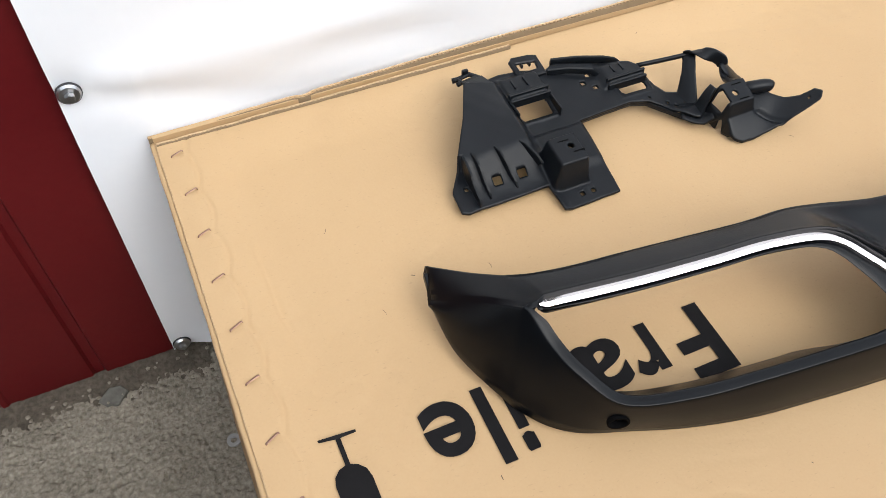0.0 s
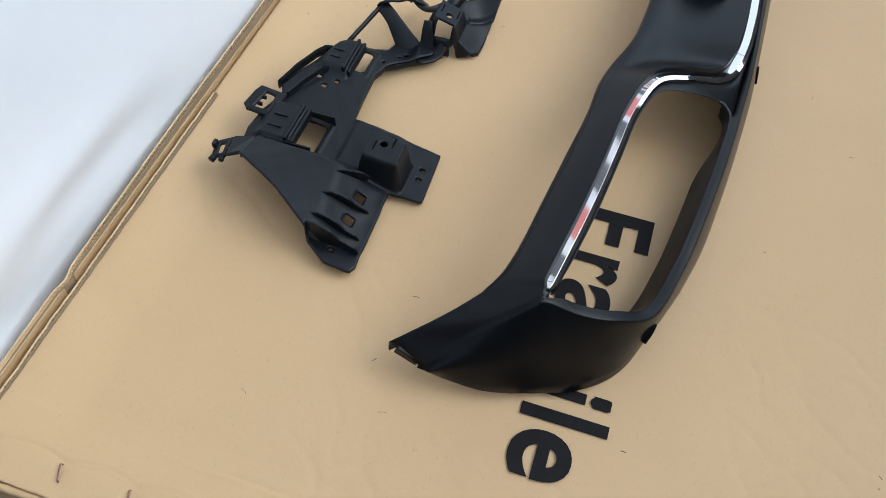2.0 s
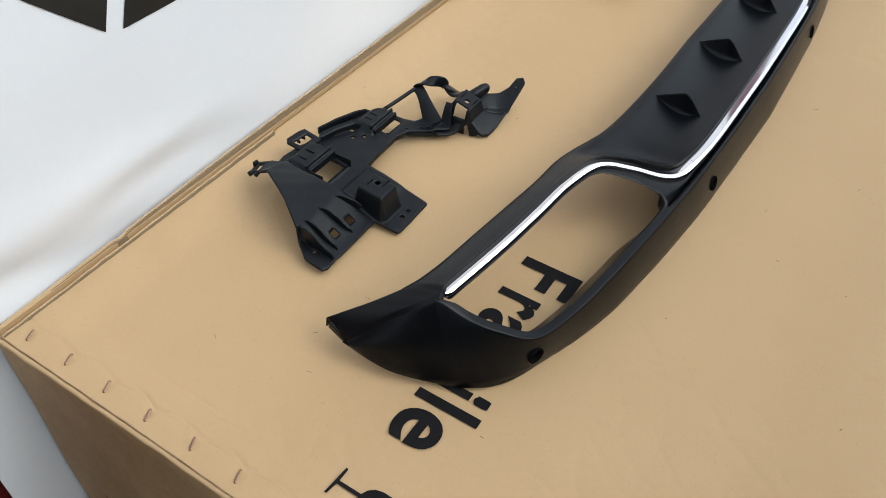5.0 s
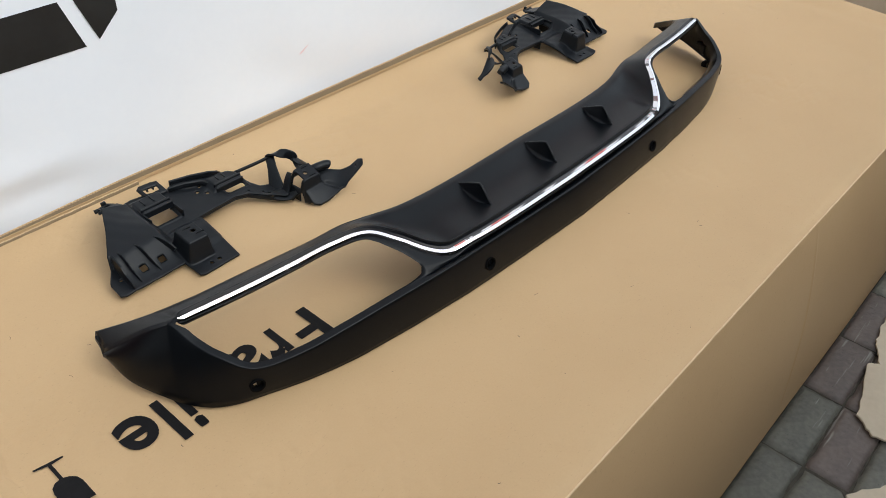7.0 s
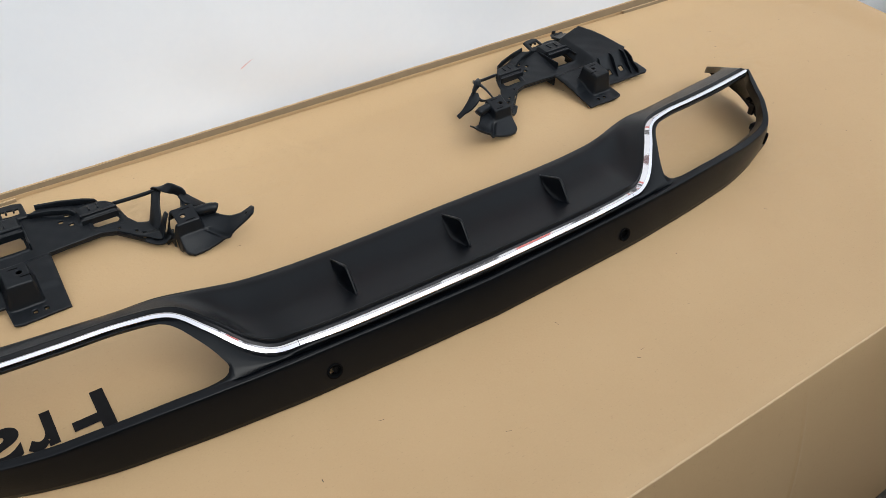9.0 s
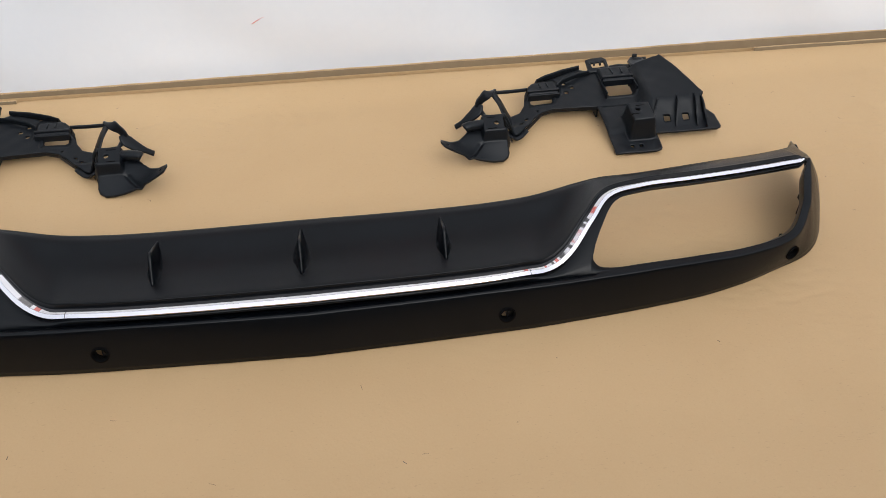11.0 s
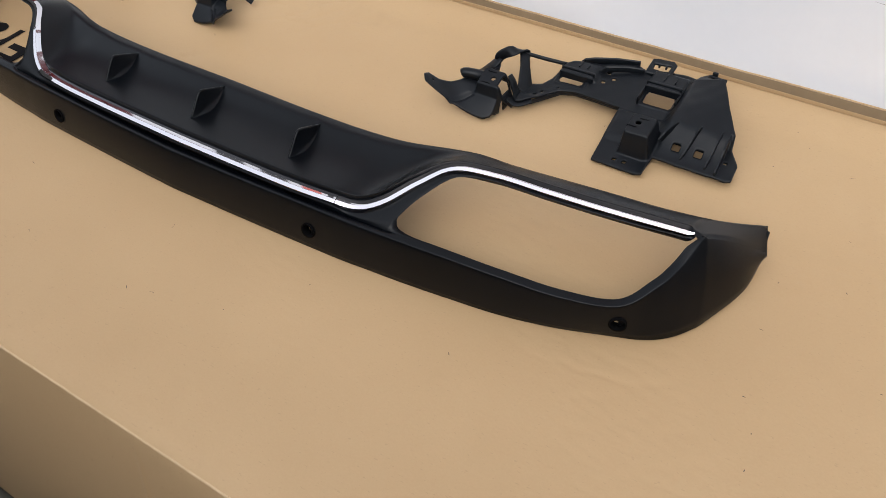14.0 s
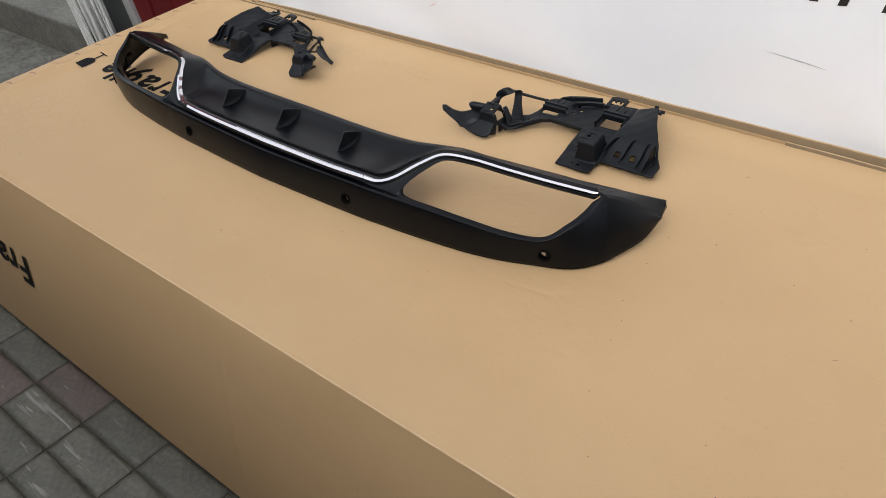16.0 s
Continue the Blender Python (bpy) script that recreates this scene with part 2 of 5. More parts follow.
def box_bm(x0, x1, y0, y1, z0, z1, bevel=0.0, seg=2):
    bm = bmesh.new()
    bmesh.ops.create_cube(bm, size=1.0)
    bmesh.ops.scale(bm, vec=(x1 - x0, y1 - y0, z1 - z0), verts=bm.verts)
    bmesh.ops.translate(bm, vec=((x0 + x1) / 2, (y0 + y1) / 2, (z0 + z1) / 2), verts=bm.verts)
    if bevel:
        bmesh.ops.bevel(bm, geom=bm.edges[:], offset=bevel, segments=seg, profile=0.5, affect="EDGES")
    return bm


def join_into(bm, other):
    me = bpy.data.meshes.new("tmp")
    other.to_mesh(me)
    other.free()
    bm.from_mesh(me)
    bpy.data.meshes.remove(me)
    return bm


def frustum_bm(base, top, z0, z1, bevel=0.003):
    """A block from a lower rectangle (x0, x1, y0, y1) to an upper one."""
    bm = bmesh.new()
    lo = [bm.verts.new((x, y, z0)) for x, y in ((base[0], base[2]), (base[1], base[2]), (base[1], base[3]), (base[0], base[3]))]
    hi = [bm.verts.new((x, y, z1)) for x, y in ((top[0], top[2]), (top[1], top[2]), (top[1], top[3]), (top[0], top[3]))]
    bm.faces.new(lo[::-1])
    bm.faces.new(hi)
    for i in range(4):
        bm.faces.new((lo[i], lo[(i + 1) % 4], hi[(i + 1) % 4], hi[i]))
    if bevel:
        bmesh.ops.bevel(bm, geom=bm.edges[:], offset=bevel, segments=2, profile=0.5, affect="EDGES")
    return bm


def plate_bm(outline, holes=(), thick=0.003, bevel=0.0006):
    """A thin sheet with a rim and real openings; each corner has its own height (x, y, z of the upper face)."""
    bm = bmesh.new()
    loops = []
    for loop in (outline, *holes):
        vs = [bm.verts.new(p) for p in loop]
        for i, v in enumerate(vs):
            bm.edges.new((v, vs[(i + 1) % len(vs)]))
        loops.append(vs)
    bmesh.ops.triangle_fill(bm, use_beauty=True, use_dissolve=False, edges=bm.edges[:])
    bm.normal_update()
    for f in bm.faces:
        if f.normal.z < 0:
            f.normal_flip()
    r = bmesh.ops.extrude_face_region(bm, geom=bm.faces[:])
    moved = [g for g in r["geom"] if isinstance(g, bmesh.types.BMVert)]
    bmesh.ops.translate(bm, vec=(0, 0, thick), verts=moved)
    bmesh.ops.translate(bm, vec=(0, 0, -thick), verts=bm.verts[:])
    bmesh.ops.recalc_face_normals(bm, faces=bm.faces[:])
    if bevel:
        sharp = [e for e in bm.edges if len(e.link_faces) == 2 and e.calc_face_angle() > 0.9]
        bmesh.ops.bevel(bm, geom=sharp, offset=bevel, segments=1, profile=0.5, affect="EDGES", clamp_overlap=True)
    return bm


def rod_bm(points, radius, seg=8, flat=1.0):
    """A bar along a line of places; flat squeezes it upright."""
    bm = bmesh.new()
    pts = [Vector(p) for p in points]
    rings = []
    for i, p in enumerate(pts):
        d = (pts[min(i + 1, len(pts) - 1)] - pts[max(i - 1, 0)]).normalized()
        side = d.cross(Vector((0, 0, 1)))
        side = side.normalized() if side.length > 1e-4 else Vector((1, 0, 0))
        up = side.cross(d)
        rings.append([bm.verts.new(p + side * radius * math.cos(a) + up * radius * flat * math.sin(a))
                      for a in (2 * math.pi * k / seg for k in range(seg))])
    for a, b in zip(rings, rings[1:]):
        for k in range(seg):
            bm.faces.new((a[k], a[(k + 1) % seg], b[(k + 1) % seg], b[k]))
    bm.faces.new(rings[0][::-1])
    bm.faces.new(rings[-1])
    bmesh.ops.recalc_face_normals(bm, faces=bm.faces[:])
    return bm


def spline(knots, n):
    """A smooth line through places, n steps between neighbours."""
    k = [np.array(p, float) for p in knots]
    k = [2 * k[0] - k[1], *k, 2 * k[-1] - k[-2]]
    out = []
    for a, b, c, d in zip(k, k[1:], k[2:], k[3:]):
        for s in np.arange(n) / n:
            out.append(0.5 * (2 * b + (c - a) * s + (2 * a - 5 * b + 4 * c - d) * s * s + (3 * b - a - 3 * c + d) * s ** 3))
    return np.array([*out, k[-2]])


def lettering(body, size, offset, mat, m, parent, name, label=""):
    """Printed words as thin flat shapes."""
    cu = bpy.data.curves.new(name, "FONT")
    cu.body, cu.size, cu.offset, cu.extrude, cu.resolution_u = body, size, offset, 0.0002, 6
    cu.space_character = 1.0
    ob = new("lettering", cu)
    bpy.context.view_layer.update()
    me = bpy.data.meshes.new_from_object(ob.evaluated_get(bpy.context.evaluated_depsgraph_get()))
    bpy.data.objects.remove(ob)
    me.name = name
    me.materials.clear()
    me.materials.append(mat)
    xs = [v.co.x for v in me.vertices]
    ys = [v.co.y for v in me.vertices]
    return me, min(xs), max(xs), min(ys), max(ys)


def world_of(ob):
    m = ob.matrix_basis.copy()
    return world_of(ob.parent) @ ob.matrix_parent_inverse @ m if ob.parent else m


def add(name, bm, mat, parent, label="", smooth=False):
    """A part written in world places, put under its thing or part."""
    ob = part(name, bm, mat, parent, label, smooth)
    ob.matrix_parent_inverse = world_of(parent).inverted()
    return ob


def sheet(name, nx, ny, place, mat, smooth=True, thick=0.0):
    """A grid of faces; place(s, t) gives the world place for s, t from 0 to 1."""
    vs = [place(i / nx, j / ny) for j in range(ny + 1) for i in range(nx + 1)]
    fs = [(j * (nx + 1) + i, j * (nx + 1) + i + 1, (j + 1) * (nx + 1) + i + 1, (j + 1) * (nx + 1) + i)
          for j in range(ny) for i in range(nx)]
    return mesh_of(name, vs, fs, mat, smooth)


def wobble(x, y, z=0.0, size=1.0):
    return noise.noise(Vector((x / size, y / size, z)))


def ease(a, b, v):
    v = max(0.0, min(1.0, (v - a) / (b - a)))
    return v * v * (3 - 2 * v)


# ---------------------------------------------------------------- ground and walls
GROUND, WALL_Y = -0.4426, 0.027


def ground_place(s, t):
    x, y = -2.2 + 5.6 * s, -2.4 + 2.46 * t
    rough = 0.005 * wobble(x, y, 0, 0.05) + 0.005 * wobble(x, y, 3, 0.022) - 0.006 * max(0, wobble(x, y, 6, 0.03)) ** 2 * 3
    return x, y, GROUND - 0.012 + (rough if y > -0.42 else -0.012) - (0.03 if -0.60 < x < 0.06 and y > -0.40 else 0.0)


def patch_place(s, t):
    x, y = -0.62 + 0.70 * s, -0.42 + 0.47 * t
    near = 0.5 + 0.5 * ease(-0.45, -0.15, x)
    rise = 0.0012 * wobble(x, y, 3, 0.013) + 0.0009 * wobble(x, y, 8, 0.006) + 0.0012 * wobble(x, y, 5, 0.0030)
    pits = ease(0.12, 0.45, wobble(x, y, 11, 0.009)) + ease(0.2, 0.5, wobble(x + 0.006 * wobble(x, y, 2, 0.01), y, 14, 0.005))
    edge = min(1.0, 12 * min(s, 1 - s, t))
    foot = -0.010 * math.exp(-max(0.0, 0.02 - y) / 0.02) * (1 + 0.5 * wobble(x, 0, 4, 0.05))
    return x, y, GROUND - 0.005 + foot + edge * (0.003 * wobble(x, y, 0, 0.06) + near * (rise - 0.0042 * pits) + 0.002)


ground_mesh = sheet("ground", 280, 124, ground_place, SLAB)
ground = tagged(new("ground", ground_mesh), "rough grey broken concrete ground with grit", "ground", kind="structure")
add("broken_patch", sheet("broken_patch", 330, 230, patch_place, CONCRETE), CONCRETE, ground, "coarse chipped concrete beside the wall")
far = bmesh.new()
ring = [(-2.12, -1.93), (3.32, -1.93), (3.32, 0.05), (-2.12, 0.05)]
out = [(-400, -400), (400, -400), (400, 400), (-400, 400)]
inner = [far.verts.new((x, y, GROUND - 0.02)) for x, y in ring]
outer = [far.verts.new((x, y, GROUND - 0.02)) for x, y in out]
for i in range(4):
    far.faces.new((outer[i], outer[(i + 1) % 4], inner[(i + 1) % 4], inner[i]))
add("yard", far, JOINT, ground, "grey yard ground reaching away")

# Red profiled sheet wall: a folded section drawn along the wall.
wall_bm = bmesh.new()
xs, sec = -0.57, []
while xs < 4.2:
    for dx, dy in ((0.0, 0.0), (0.118, 0.0), (0.122, 0.007), (0.134, 0.007), (0.138, 0.0), (0.250, 0.0), (0.2535, -0.004), (0.2605, -0.004), (0.264, 0.0)):
        sec.append((xs + dx, WALL_Y + dy))
    xs += 0.264
rows = [[wall_bm.verts.new((x, y, z)) for x, y in sec] for z in (-0.52, 3.1)]
back = [[wall_bm.verts.new((x, WALL_Y + 0.06, z)) for x in (sec[0][0], sec[-1][0])] for z in (-0.52, 3.1)]
for i in range(len(sec) - 1):
    wall_bm.faces.new((rows[0][i], rows[0][i + 1], rows[1][i + 1], rows[1][i]))
wall_bm.faces.new((back[0][1], back[0][0], back[1][0], back[1][1]))
wall_bm.faces.new((back[0][0], rows[0][0], rows[1][0], back[1][0]))
wall_bm.faces.new((rows[0][-1], back[0][1], back[1][1], rows[1][-1]))
wall = tagged(part("wall_north", wall_bm, RED_METAL), "dark red painted profiled metal sheet wall", "wall", kind="structure")

# Added wall, never in view: it keeps low sky off the carton's front.
south_bm = box_bm(-2.32, 4.48, -2.00, -1.85, GROUND - 0.05, 0.88, 0.01)
tagged(part("unseen_wall_south", south_bm, DARK_WALL), "plain low dark wall added out of view to shade the box front", "wall", kind="structure")

# Added walls past both ends, out of view, to block low sky.
west_bm = box_bm(-2.32, -2.14, -1.84, -0.02, GROUND - 0.05, 1.4, 0.01)
tagged(part("unseen_wall_west", west_bm, DARK_WALL), "plain dark wall added out of view to hold back low sky", "wall", kind="structure")
east_bm = box_bm(4.30, 4.48, -1.84, -0.02, GROUND - 0.05, 0.9, 0.01)
tagged(part("unseen_wall_east", east_bm, DARK_WALL), "plain dark wall added out of view to hold back low sky", "wall", kind="structure")

# Banner stretched over the wall, with pulls at its screws.
BX0, BX1, BZ0, BZ1 = -0.066, 3.6, -0.428, 2.3


def banner_place(s, t):
    x, z = BX0 + (BX1 - BX0) * s ** 1.5, BZ0 + (BZ1 - BZ0) * t
    y = 0.0105 + 0.0090 * ease(0.02, 0.24, x) + 0.0016 * wobble(x, z, 1, 0.5)
    for sx, sz in ((-0.0525, 0.079), (-0.052, -0.425)):
        dx, dz = x - sx, z - sz
        r = math.hypot(dx, dz)
        fold = math.exp(-((dz + 0.40 * dx) / (0.007 + 0.09 * r)) ** 2) * math.exp(-r / 0.22) * min(1, r / 0.03)
        ridge = math.exp(-((dz + 0.02 * dx) / (0.010 + 0.16 * r)) ** 2) * math.exp(-r / 0.30) * min(1, r / 0.04)
        y += 0.011 * fold - 0.009 * ridge + 0.006 * math.exp(-(r / 0.02) ** 2)
    y += 0.007 * math.exp(-((z - 0.045 + 0.10 * (x - 0.25)) / 0.013) ** 2) * math.exp(-((x - 0.29) / 0.09) ** 2) - 0.005 * math.exp(-((z - 0.075) / 0.02) ** 2) * math.exp(-((x - 0.25) / 0.12) ** 2)
    y += 0.0035 * math.sin(9.0 * x + 14 * z + 3 * wobble(x, z, 5, 0.3)) * math.exp(-abs(z - 0.04) / 0.10) * (1 if x > 0.02 else 0.3)
    return x, min(y, WALL_Y - 0.0055), z


banner = thing("banner", (1.2, 0.012, BZ0), "white vinyl banner with black print screwed to the red wall", "banner")
banner_mesh = sheet("vinyl", 240, 150, banner_place, BANNER)
vinyl = add("vinyl", banner_mesh, BANNER, banner)


def printed(points, name, parent, mat, label=""):
    """Flat print on the banner, from corners (x, z)."""
    bm = bmesh.new()
    bm.faces.new([bm.verts.new((x, 0.0, z)) for x, z in points])
    bmesh.ops.triangulate(bm, faces=bm.faces[:])
    bmesh.ops.subdivide_edges(bm, edges=bm.edges[:], cuts=5, use_grid_fill=True)
    for v in bm.verts:
        s, t = max(0.0, (v.co.x - BX0) / (BX1 - BX0)) ** (1 / 1.5), (v.co.z - BZ0) / (BZ1 - BZ0)
        v.co.y = banner_place(s, t)[1] - 0.0012
    return add(name, bm, mat, parent, label)


for k, shape in enumerate((
        [(0.150, 0.345), (0.226, 0.274), (0.2635, 0.240), (0.2765, 0.272), (0.2870, 0.304), (0.3000, 0.365), (0.165, 0.365)],
        [(0.2855, 0.2335), (0.4380, 0.2325), (0.4110, 0.3070), (0.3150, 0.3060)],
        [(0.4340, 0.3040), (0.4600, 0.2370), (0.4970, 0.2720), (0.4960, 0.3040)])):
    printed(shape, "logo_shape", banner, BANNER_INK, "black slanted shape printed on the banner")
for x0 in (1.662, 1.7065, 1.772, 1.822):
    printed([(x0, 0.2480), (x0 + 0.014, 0.2490), (x0 + 0.062, 0.44), (x0 + 0.048, 0.44)], "logo_shape", banner, BANNER_INK,
            "black slanted bar printed on the banner")
for x0 in (0.98, 1.34, 1.84, 2.24):
    printed([(x0, 0.46), (x0 + 0.060, 0.46), (x0 + 0.080, 0.56), (x0 + 0.020, 0.56)], "logo_bar", banner, RED_INK, "red slanted block printed on the banner")
scrawl = rod_bm([(0.833, 0.0185, 0.093), (0.850, 0.0185, 0.103), (0.857, 0.0185, 0.104), (0.866, 0.0185, 0.118)], 0.0006, 5)
printed([(1.600, 0.1505), (1.640, 0.1480), (1.680, 0.1440), (1.712, 0.1385), (1.690, 0.1405), (1.650, 0.1445)], "smudge", banner, SMUDGE, "faint grey dirt smudge")
add("pen_mark", scrawl, RED_INK, banner, "thin red pen scrawl")


# Made-up bars above the view, there only for the chrome to mirror.
for k, x0 in enumerate(np.arange(0.20, 3.0, 0.155)):
    printed([(x0, 0.64), (x0 + 0.10, 0.64), (x0 + 0.21, 1.12), (x0 + 0.11, 1.12)], "logo_bar", banner, (BANNER_INK, BANNER_INK, RED_INK)[k % 3], ("black", "black", "red")[k % 3] + " broad slanted bar added high on the banner for the chrome to mirror")


def roofing_screw(x, z, y=0.008):
    th = thing("roofing_screw", (x, y, z), "zinc hexagon-head screw with a rubber washer in the banner's edge", "screw", "banner screws")
    washer = bmesh.new()
    bmesh.ops.create_cone(washer, cap_ends=True, segments=24, radius1=0.0125, radius2=0.0105, depth=0.003)
    bmesh.ops.rotate(washer, matrix=Matrix.Rotation(radians(90), 3, "X"), verts=washer.verts)
    bmesh.ops.translate(washer, vec=(x, y - 0.0015, z), verts=washer.verts)
    add("washer", washer, STEEL, th, smooth=False)
    ring_bm = bmesh.new()
    bmesh.ops.create_cone(ring_bm, cap_ends=True, segments=24, radius1=0.0135, radius2=0.0130, depth=0.0025)
    bmesh.ops.rotate(ring_bm, matrix=Matrix.Rotation(radians(90), 3, "X"), verts=ring_bm.verts)
    bmesh.ops.translate(ring_bm, vec=(x, y + 0.0012, z), verts=ring_bm.verts)
    add("rubber_seal", ring_bm, RUBBER, th, "black rubber seal")
    head = bmesh.new()
    bmesh.ops.create_cone(head, cap_ends=True, segments=6, radius1=0.0056, radius2=0.0053, depth=0.006)
    bmesh.ops.bevel(head, geom=head.edges[:], offset=0.0006, segments=2, affect="EDGES")
    bmesh.ops.rotate(head, matrix=Matrix.Rotation(radians(90), 3, "X"), verts=head.verts)
    bmesh.ops.translate(head, vec=(x, y - 0.006, z), verts=head.verts)
    add("hex_head", head, STEEL, th)
    return th


roofing_screw(-0.0525, 0.0790)
roofing_screw(-0.0515, -0.412)

# Hex nut lying on the concrete.
nut_bm = bmesh.new()
for r0, r1, z0, z1 in ((0.010, 0.0045, -0.404, -0.4005),):
    a = [[nut_bm.verts.new((-0.022 + r * math.cos(2 * math.pi * k / 24), -0.170 + r * math.sin(2 * math.pi * k / 24), z)) for k in range(24)]
         for r, z in ((r0, z0), (r0, z1), (r1, z1), (r1, z0))]
    for i in range(4):
        for k in range(24):
            nut_bm.faces.new((a[i][k], a[i][(k + 1) % 24], a[(i + 1) % 4][(k + 1) % 24], a[(i + 1) % 4][k]))
bmesh.ops.recalc_face_normals(nut_bm, faces=nut_bm.faces[:])
bmesh.ops.translate(nut_bm, vec=(-0.001, 0.012, GROUND + 0.4005), verts=nut_bm.verts)
nut = tagged(part("washer", nut_bm, GREY_METAL), "small grey steel washer lying on the rough concrete", "washer")

# A flat stone chip and loose grit at the wall's foot.
chip = plate_bm([(-0.186, -0.034, GROUND - 0.001), (-0.166, -0.020, GROUND + 0.003), (-0.150, -0.023, GROUND + 0.004), (-0.141, -0.034, GROUND + 0.002), (-0.149, -0.041, GROUND), (-0.158, -0.050, GROUND - 0.002), (-0.176, -0.046, GROUND - 0.002)], (), 0.009, 0.0015)
bmesh.ops.translate(chip, vec=(-0.004, 0.015, 0.0), verts=chip.verts)
tagged(part("stone_chip", chip, STEP), "flat grey chip of broken concrete at the wall's foot", "stone")
random.seed(31)
grit = bmesh.new()
for _ in range(120):
    x, y = random.uniform(-0.55, -0.02), -abs(random.gauss(0, 0.10)) + 0.012
    r = random.uniform(0.0012, 0.0040) * (1.0 if y > -0.06 else 0.6)
    one = bmesh.ops.create_icosphere(grit, subdivisions=1, radius=r)["verts"]
    for v in one:
        v.co = Vector((v.co.x * random.uniform(0.7, 1.3), v.co.y * random.uniform(0.7, 1.3), v.co.z * 0.6)) + Vector((x, y, GROUND - 0.001))
tagged(part("grit", grit, CONCRETE), "loose grey grit scattered on the broken concrete", "grit", kind="stuff")



def soil_place(s, t):
    x, y = -0.60 + 0.58 * s, -0.105 + 0.135 * t
    reach = 0.050 + 0.030 * wobble(x, 2, 5, 0.09) + 0.012 * wobble(x, 7, 1, 0.02)
    heap = 0.0085 * ease(-reach, 0.015, y) - 0.0045 + 0.0030 * wobble(x, y, 3, 0.014) + 0.0022 * wobble(x, y, 9, 0.006)
    return x, y, GROUND - 0.0055 + heap - 0.012 * (1 - ease(-reach - 0.020, -reach + 0.008, y))


tagged(new("loose_soil", sheet("loose_soil", 200, 60, soil_place, SOIL)), "dark loose soil gathered along the wall's foot", "soil", kind="stuff")

# Concrete step and the things beyond the end of the wall.
step_bm = box_bm(-5.0, -0.62, -0.006, 3.5, GROUND - 0.03, -0.308, 0.010, 3)
step = tagged(part("step", step_bm, STEP), "worn grey cast concrete step with a rounded edge", "step", kind="structure")
pole_bm = box_bm(-0.575, -0.525, 0.012, 0.050, -0.318, 2.6, 0.004)
for v in pole_bm.verts:
    v.co.x -= 0.18 * (v.co.z + 0.30)
post = tagged(part("post", pole_bm, GREY_METAL), "grey painted square steel post beside the red wall", "post")
shut_bm = box_bm(-0.80, -0.610, 0.045, 0.085, -0.310, 2.2, 0.004)
for v in shut_bm.verts:
    v.co.x -= 0.16 * (v.co.z + 0.30)
tagged(part("door_panel", shut_bm, DARK), "dark grey door panel behind the white strips", "door panel")
bundle = thing("plastic_strips", (-0.80, -0.03, GROUND), "bundle of white plastic strips leaning upright", "plastic strips")
random.seed(5)
for k in range(19):
    x = -0.890 + 0.0128 * k
    lean = -0.23 + random.uniform(-0.025, 0.025)
    y = -0.030 + random.uniform(-0.014, 0.014)
    wide = random.uniform(0.0040, 0.0065)
    s_bm = box_bm(x - wide, x + wide, y - 0.003, y + 0.003, GROUND - 0.012, 1.2 + random.uniform(-0.1, 0.1), 0.0012)
    for v in s_bm.verts:
        v.co.x += lean * (v.co.z - GROUND)
        v.co.y += 0.015 * (v.co.z - GROUND)
    add("strip", s_bm, WHITE_PLASTIC, bundle)

# ---------------------------------------------------------------- the long carton
L, D = 2.17, 0.873
carton = thing("cardboard_box", (L / 2, -D / 2, GROUND), "long brown stapled cardboard box with black printed handling marks", "cardboard box")


def sag(x, y):
    """How far the lid hangs down between its supported edges."""
    return -(0.0122 - 0.0026 * x / L) * ease(0.028, 0.095, x) * ease(0.02, 0.10, L - x) * ease(0.008, 0.085, -y) * ease(0.0, 0.16, y + D)


def far_end(y):
    """The far end stands slightly askew."""
    return L + 0.030 + 0.098 * y


def crumple(x, y):
    """Fine pressed wrinkles in worn patches of the lid."""
    w = 0.0
    for size, deep, turn, seed in ((0.034, 0.0010, 0.9, 21), (0.018, 0.0006, -0.3, 27)):
        a, b = x * math.cos(turn) + y * math.sin(turn), -x * math.sin(turn) + y * math.cos(turn)
        ridge = 1 - abs(wobble(a / 2.4 + 0.02 * wobble(x, y, 9, 0.06), b, seed, size)) * 6
        w += deep * max(0.0, ridge) ** 2
    return w * ease(0.0, 0.45, wobble(x, y, 33, 0.21) + 0.55 * math.exp(-((x - 0.22) / 0.16) ** 2 - ((y + 0.66) / 0.14) ** 2))


